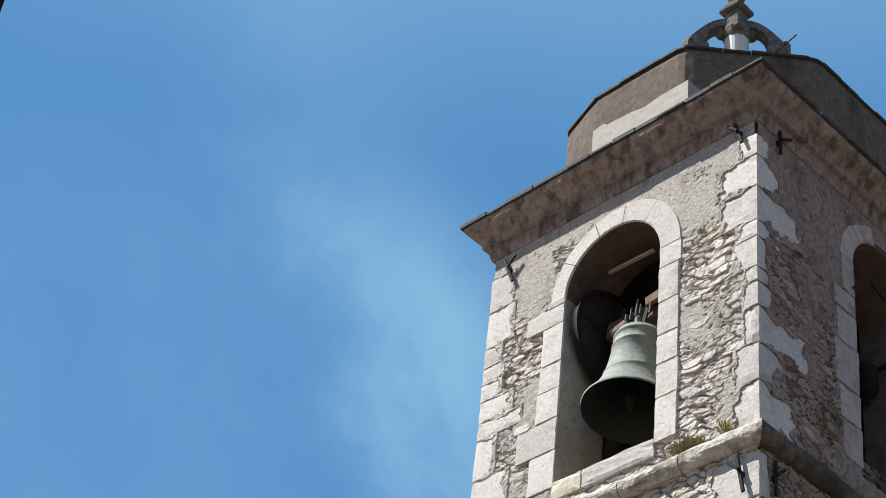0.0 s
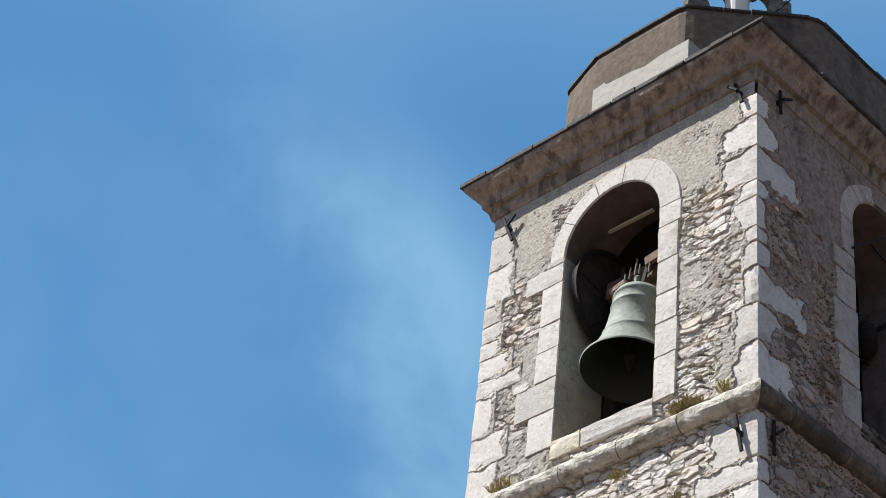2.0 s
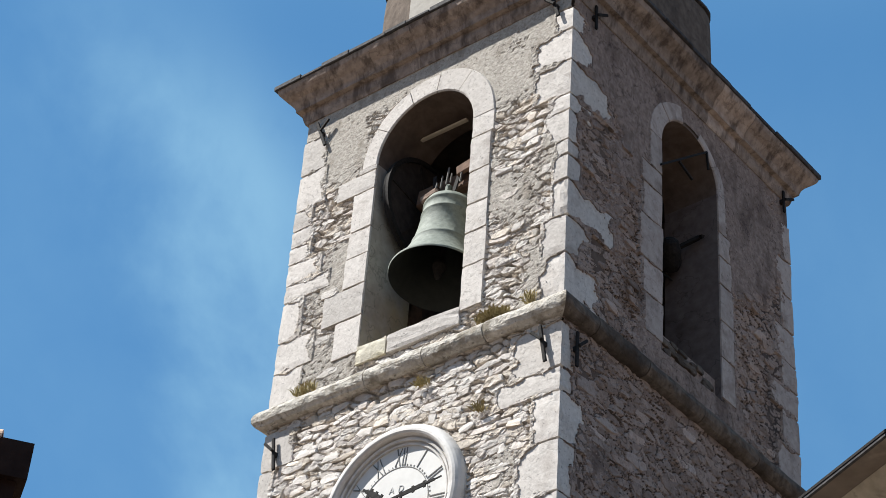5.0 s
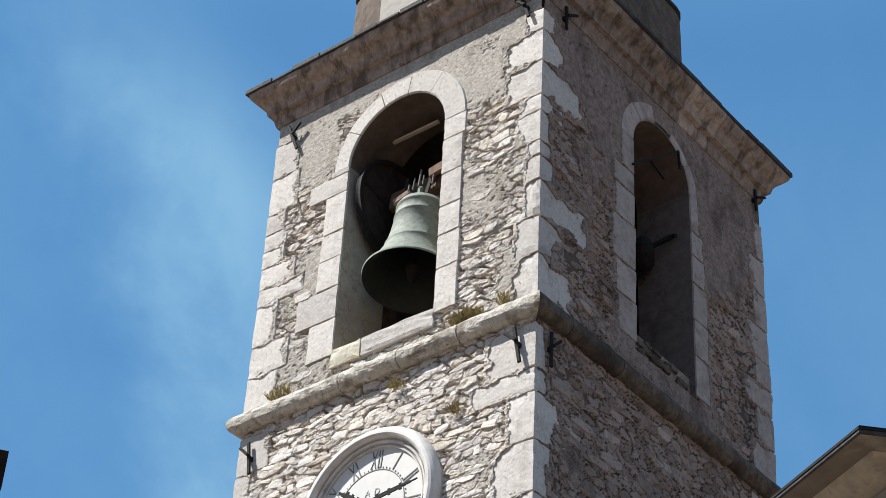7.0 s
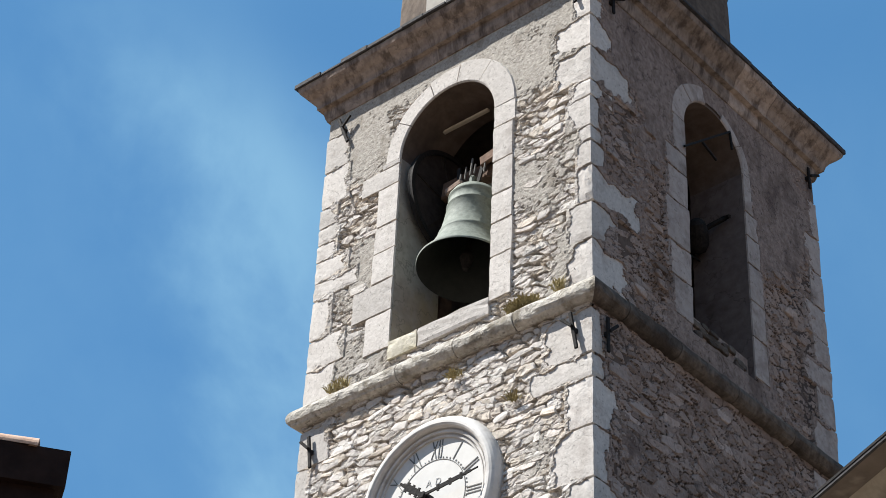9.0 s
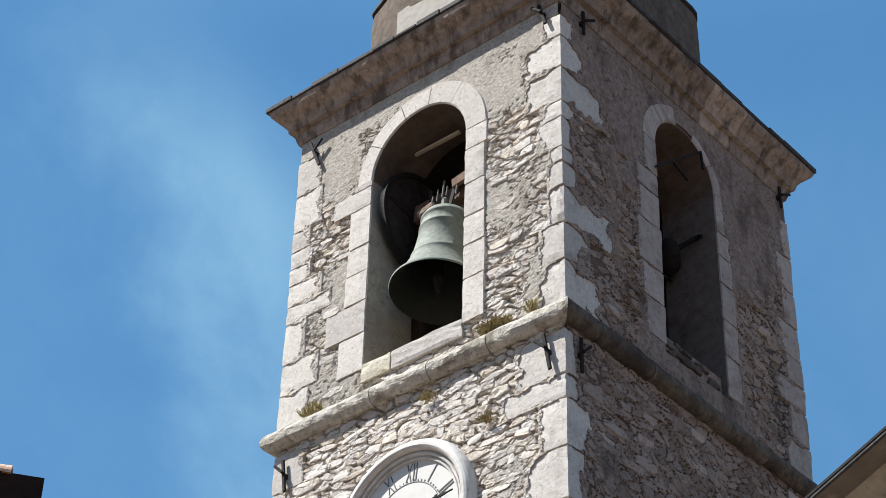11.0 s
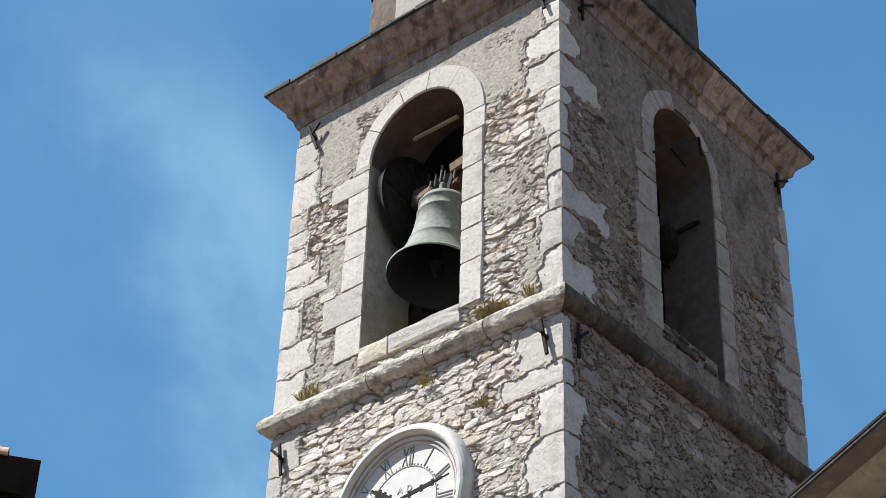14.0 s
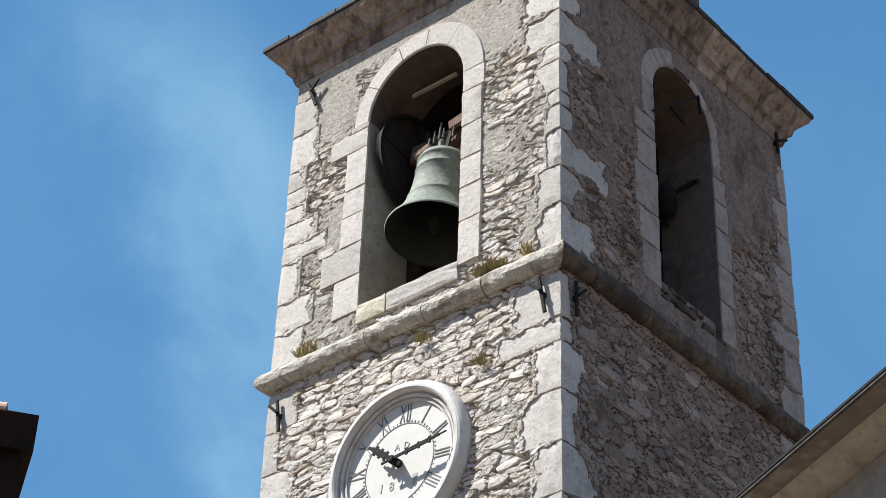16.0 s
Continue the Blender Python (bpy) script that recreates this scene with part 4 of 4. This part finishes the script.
wpart("inner_face", bm, BRONZE_SHADED, bell, "bronze inside, darkened for its shade", smooth=True)
for k in range(4):
    a = k * math.pi / 2 + 0.4
    bm = bmesh.new()
    pts = [(0.17, -0.17), (0.19, -0.06), (0.11, -0.01), (0.03, -0.05)]
    for (r0, z0), (r1, z1) in zip(pts, pts[1:]):
        bar(bm, BM @ Vector((r0 * math.cos(a), r0 * math.sin(a), z0)), BM @ Vector((r1 * math.cos(a), r1 * math.sin(a), z1)), 0.055, bevel=0.01)
    wpart("crown_loop", bm, BRONZE, bell)
bm = bmesh.new()
bar(bm, BM @ Vector((0, 0, -0.26)), BM @ Vector((0, 0, -1.1)), 0.045)
lathe(bm, [(0.001, -1.02), (0.06, -1.06), (0.085, -1.13), (0.06, -1.2), (0.03, -1.3), (0.001, -1.32)], 14, BM)
wpart("clapper", bm, IRON, bell, "black iron clapper")
bm = bmesh.new()
bar(bm, BM @ Vector((-0.50, 0.02, 0.10)), BM @ Vector((0.52, 0.02, 0.10)), 0.20, 0.26, up=BM.to_3x3() @ Vector((0, 0, 1)), bevel=0.02)
wpart("headstock", bm, TIMBER, bell, "dark timber headstock")
for x in (-0.2, 0.2):
    bm = bmesh.new()
    bar(bm, BM @ Vector((x, -0.14, 0.26)), BM @ Vector((x * 0.7, -0.14, -0.14)), 0.05, 0.015)
    wpart("strap", bm, IRON, bell, "iron strap")
wpart("packing_block", bar(bmesh.new(), BM @ Vector((-0.34, -0.12, -0.08)), BM @ Vector((-0.10, -0.12, -0.01)), 0.13, 0.10, bevel=0.02), RUSTWOOD, bell, "worn reddish packing timber")
for x, low, top, w in ((-0.12, -0.04, 0.10, 0.020), (-0.05, -0.02, 0.18, 0.018), (0.03, 0.0, 0.27, 0.022), (0.09, 0.0, 0.15, 0.018), (0.24, -0.06, 0.14, 0.020)):
    wpart("tie_bolt", bar(bmesh.new(), BM @ Vector((x, -0.17, low)), BM @ Vector((x, -0.17, top)), w, bevel=0.004), STEEL, bell, "grey steel tie bolt")
wpart("cleat", bar(bmesh.new(), BM @ Vector((0.16, -0.16, 0.14)), BM @ Vector((0.44, -0.16, 0.20)), 0.15, 0.05, up=BM.to_3x3() @ Vector((0, 1, 0)), bevel=0.01), TIMBER, bell, "dark worn timber cleat")
# wheel beside the bell
WM = Matrix.Translation((-2.62, 0.78, 16.05)) @ Matrix.Rotation(math.pi / 2, 4, "Y")
bm = bmesh.new()
lathe(bm, [(0.70, -0.035), (0.76, -0.035), (0.75, -0.01), (0.75, 0.01), (0.76, 0.035), (0.70, 0.035)], 72, WM, closed=True)
wheel = wpart("wheel", bm, IRON, bell, "black grooved wheel rim")
for k in range(6):
    a = k * math.pi / 3 + 0.3
    bm = bmesh.new()
    bar(bm, WM @ Vector((0, 0, 0)), WM @ Vector((0.71 * math.cos(a), 0.71 * math.sin(a), 0)), 0.05, 0.04)
    wpart("spoke", bm, DARKWOOD, wheel)
bm = bmesh.new()
lathe(bm, [(0.001, -0.06), (0.10, -0.06), (0.10, 0.06), (0.001, 0.06)], 20, WM)
wpart("hub", bm, IRON, wheel)
bm = bmesh.new()
lathe(bm, [(0.09, -0.008), (0.705, -0.008), (0.705, 0.008), (0.09, 0.008)], 48, WM, closed=True)
wpart("web", bm, DARKWOOD, wheel, "dark boarded wheel web")

# trestle inside the belfry
frame_ = thing("timber_trestle", (-2.0, 0.9, 13.2), "dark timber trestle that carries the bells", "trestle")
for (a, b, w) in (((-3.2, 1.15, 16.0), (-0.8, 1.15, 16.0), 0.22), ((-3.2, 2.6, 16.0), (-0.8, 2.6, 16.0), 0.22), ((-3.1, 0.8, 15.85), (-3.1, 3.8, 15.85), 0.2), ((-0.95, 0.8, 15.85), (-0.95, 3.8, 15.85), 0.2),
                  ((-3.1, 1.15, 13.2), (-3.1, 1.15, 15.8), 0.22), ((-0.95, 1.15, 13.2), (-0.95, 1.15, 15.8), 0.22), ((-2.3, 1.2, 13.2), (-2.3, 1.2, 16.0), 0.16)):
    wpart("beam", bar(bmesh.new(), a, b, w, bevel=0.015), TIMBER, frame_)
board = tagged(part("pale_board", bar(bmesh.new(), (-2.56, 0.42, 16.935), (-1.80, 0.42, 16.93), 0.05, 0.03, bevel=0.004), PALEWOOD), "pale wooden board wedged under the arch", "board")
pole = tagged(part("wooden_post", bar(bmesh.new(), (-2.05, 0.30, 13.79), (-2.05, 0.30, 14.05), 0.07, 0.05, bevel=0.006), GREYWOOD), "short grey wooden post standing on the sill", "post")
# iron bracket in the side opening
br = thing("iron_bracket", (0.045, 2.4, 16.9), "thin black iron bracket fixed across the narrow arched opening", "bracket")
for a, b in (((0.045, 1.701, 16.268), (0.045, 2.678, 17.129)), ((0.045, 2.678, 17.129), (0.045, 2.706, 16.876)), ((0.045, 2.080, 16.570), (0.045, 2.352, 16.482))):
    wpart("bar", bar(bmesh.new(), a, b, 0.024), IRON, br)
striker = thing("bell_hammer", (-0.42, 2.88, 15.9), "dark iron striking hammer on the reveal of the side opening", "hammer")
bm = bmesh.new()
lathe(bm, [(0.001, -0.2), (0.09, -0.2), (0.13, -0.12), (0.13, 0.05), (0.10, 0.16), (0.05, 0.2), (0.001, 0.2)], 14, Matrix.Translation((-0.52, 2.74, 15.88)) @ Matrix.Rotation(radians(50), 4, "X") @ Matrix.Rotation(radians(25), 4, "Y"))
wpart("head", bm, IRON, striker)
bm = bmesh.new()
bar(bm, (-0.46, 2.80, 15.98), (-0.22, 2.90, 16.10), 0.045)
bar(bm, (-0.22, 2.90, 16.10), (-0.14, 2.86, 16.06), 0.035)
wpart("arm", bm, IRON, striker)
# dark second bell seen through the side opening
bell2 = thing("small_bell", (-1.2, 2.6, 15.9), "small dark bronze bell deeper in the belfry", "bell")
M2 = Matrix.Translation((-0.95, 2.75, 16.45)) @ Matrix.Rotation(radians(8), 4, "X")
bm = bmesh.new()
lathe(bm, [(r * 0.62, z * 0.62) for r, z in outer] + [(r * 0.62, z * 0.62) for r, z in inner], 48, M2)
wpart("body", bm, BRONZE_SHADED, bell2, smooth=True)

# ---------------------------------------------------------------- weeds on the string course
def weed(x, y, z, spread, height, count, seed):
    r = random.Random(seed)
    bm = bmesh.new()
    for _ in range(count):
        a, q = r.uniform(0, math.tau), r.random() ** 0.6
        base = Vector((x + spread * q * math.cos(a), y + 0.06 * q * math.sin(a), z))
        tip = base + Vector((r.uniform(-0.10, 0.10), r.uniform(-0.09, 0.03), height * r.uniform(0.4, 1.0)))
        mid = base.lerp(tip, 0.55) + Vector((0, -0.015, 0.02))
        w = Vector((r.uniform(0.004, 0.009), r.uniform(-0.004, 0.004), 0))
        v = [bm.verts.new(p) for p in (base - w, base + w, mid + w, mid - w, tip)]
        bm.faces.new(v[:4])
        bm.faces.new((v[3], v[2], v[4]))
    return tagged(part("weed_tuft", bm, WEED), "dry yellow-brown weeds growing on the stone ledge", "weeds", "weeds on the ledge")


weed(-0.86, -0.05, 13.44, 0.20, 0.10, 260, 1)
weed(-0.38, -0.04, 13.45, 0.06, 0.15, 70, 2)
weed(-3.45, -0.05, 13.45, 0.16, 0.13, 80, 3)
weed(-0.95, -0.05, 12.35, 0.06, 0.09, 50, 4)
weed(-1.75, -0.05, 12.95, 0.10, 0.07, 50, 5)

# ---------------------------------------------------------------- dark house corner with a tile
def heading(az, dist, z=0.0):
    a = radians(az)
    return Vector((EYE.x - math.sin(a) * dist, EYE.y + math.cos(a) * dist, z))


def prism(bm, plan, z0, z1):
    a = [bm.verts.new((p[0], p[1], z0)) for p in plan]
    b = [bm.verts.new((p[0], p[1], z1)) for p in plan]
    bm.faces.new(a[::-1])
    bm.faces.new(b)
    for k in range(len(a)):
        bm.faces.new((a[k], a[(k + 1) % len(a)], b[(k + 1) % len(a)], b[k]))
    return bm


corner = heading(54.0, 9.5)
leftward = Vector((-math.cos(radians(56.0)), -math.sin(radians(56.0)), 0))
away = Vector((-math.sin(radians(57.5)), math.cos(radians(57.5)), 0))
EAVE = 1.585 + 9.5 * math.tan(radians(30.05))
house = thing("dark_house", corner, "dark boarded house corner under a tiled eave", "house")
plan = [corner, corner + leftward * 3.4, corner + leftward * 3.4 + away * 4, corner + away * 4]
inset = [plan[0] + leftward * 0.05 + away * 0.05, plan[1] + away * 0.05, plan[2], plan[3] + leftward * 0.05]
wpart("wall", prism(bmesh.new(), inset, 0, EAVE - 0.22), DARKWALL, house)
wpart("fascia", prism(bmesh.new(), plan, EAVE - 0.22, EAVE), DARKWALL, house, "dark eave board")
wpart("roof", prism(bmesh.new(), [p + (corner + leftward * 1.7 + away * 2 - p) * 0.03 for p in plan], EAVE, EAVE + 0.03), SLATE, house)


def tile(along, rise):
    """A barrel tile lying along the eave edge, its open end outward."""
    bm = bmesh.new()
    steps, L, r = 12, 0.22, 0.075
    base = corner + leftward * along + away * 0.05 + Vector((0, 0, EAVE + rise))
    dirn = (leftward + away * 0.12 + Vector((0, 0, 0.10))).normalized()
    side = Vector((-dirn.y, dirn.x, 0))
    rings = []
    for f in (0, 1):
        for q in (r, r - 0.016):
            k = 1 - 0.16 * f
            rings.append([bm.verts.new(base + dirn * L * f + side * q * k * math.cos(math.pi * i / steps) + Vector((0, 0, q * k * math.sin(math.pi * i / steps)))) for i in range(steps + 1)])
    for a, b in ((0, 2), (1, 3), (0, 1), (2, 3)):
        for i in range(steps):
            bm.faces.new((rings[a][i], rings[a][i + 1], rings[b][i + 1], rings[b][i]))
    return bm


wpart("roof_tile", tile(0.17, -0.012), TERRACOTTA, house, "pale terracotta barrel tile")

# taller rough wall end nearer the camera
near = heading(66.98, 7.0)
tall = thing("tall_house", near, "dark rough-edged corner of a tall neighbouring house", "house")
lw = Vector((-math.cos(radians(66.7)), -math.sin(radians(66.7)), 0))
aw = Vector((-math.sin(radians(70)), math.cos(radians(70)), 0))
bm = bmesh.new()
rings = []
for k in range(70):
    z = 10.5 * k / 69
    j = 0.016 * noise.noise(Vector((0.0, 3.1, z * 6))) + 0.010 * noise.noise(Vector((5.0, 1.1, z * 17)))
    rings.append([bm.verts.new(p + Vector((0, 0, z))) for p in (near - lw * j, near + lw * 2.5, near + lw * 2.5 + aw * 3, near + aw * 3 - lw * j)])
for a, b in zip(rings, rings[1:]):
    for i in range(4):
        bm.faces.new((a[i], a[(i + 1) % 4], b[(i + 1) % 4], b[i]))
bm.faces.new(rings[-1])
wpart("wall", bm, DARKWALL, tall)

# ---------------------------------------------------------------- neighbouring building with an overhanging eave
e0, turn_at = Vector((2.729, -1.498, 0)), Vector((4.572, -2.424, 0))
run = (turn_at - e0).normalized()
run_two = Vector((0.684, 0.730, 0)).normalized()
start = e0 - run * 1.5
far_end = turn_at + run_two * 6.0
nave = thing("eaves_building", turn_at, "ochre rendered building corner under a brown boarded eave", "building")
n_one, n_two = Vector((-run.y, run.x, 0)), Vector((-run_two.y, run_two.x, 0))     # both point into the building
n_one = n_one if n_one.y > 0 else -n_one


def eave_line(inset):
    """The two eave sides, drawn in by inset: start, corner, far end."""
    a, b = start + n_one * inset, far_end + n_two * inset
    p, q = turn_at + n_one * inset, turn_at + n_two * inset
    d = q - p
    k = (d.x * run_two.y - d.y * run_two.x) / (run.x * run_two.y - run.y * run_two.x)
    return [a, p + run * k, b]


def band(z0, z1, b0, b1):
    return prism(bmesh.new(), eave_line(b0) + eave_line(b1)[::-1], z0, z1)


wpart("gutter", band(8.978, 9.0, 0.0, 0.02), IRON, nave, "dark metal eave edge")
wpart("fascia", band(8.955, 8.976, 0.006, 0.03), SLATE, nave, "dark board under the eave edge")
wpart("soffit", band(8.96, 8.985, 0.032, 0.60), SOFFIT, nave, "brown boarded eave underside")
bm = bmesh.new()                 # plaster cove between eave and wall
rings = [[bm.verts.new(p + Vector((0, 0, z))) for p in eave_line(b)] for b, z in ((0.22, 8.957), (0.25, 8.925), (0.31, 8.885), (0.38, 8.855), (0.47, 8.835), (0.47, 8.957))]
for p, q in zip(rings, rings[1:] + rings[:1]):
    for k in range(2):
        bm.faces.new((p[k], p[k + 1], q[k + 1], q[k]))
wpart("cove", bm, OCHRE, nave, "ochre plaster cove under the eave")
a = eave_line(0.46)
wpart("wall", prism(bmesh.new(), a + [a[2] + n_one * 1.5, a[0] + n_one * 6.0], 0.0, 8.83), WHITESTONE, nave)
bm = bmesh.new()
low = [p + Vector((0, 0, 9.0)) for p in eave_line(0.02)]
high = [p + Vector((0, 0, 9.9)) for p in eave_line(3.0)]
for lift in (0.0, 0.02):
    v = [bm.verts.new(p + Vector((0, 0, lift))) for p in low + high[::-1]]
    bm.faces.new((v[0], v[1], v[4], v[5]))
    bm.faces.new((v[1], v[2], v[3], v[4]))
wpart("roof", bm, SLATE, nave)
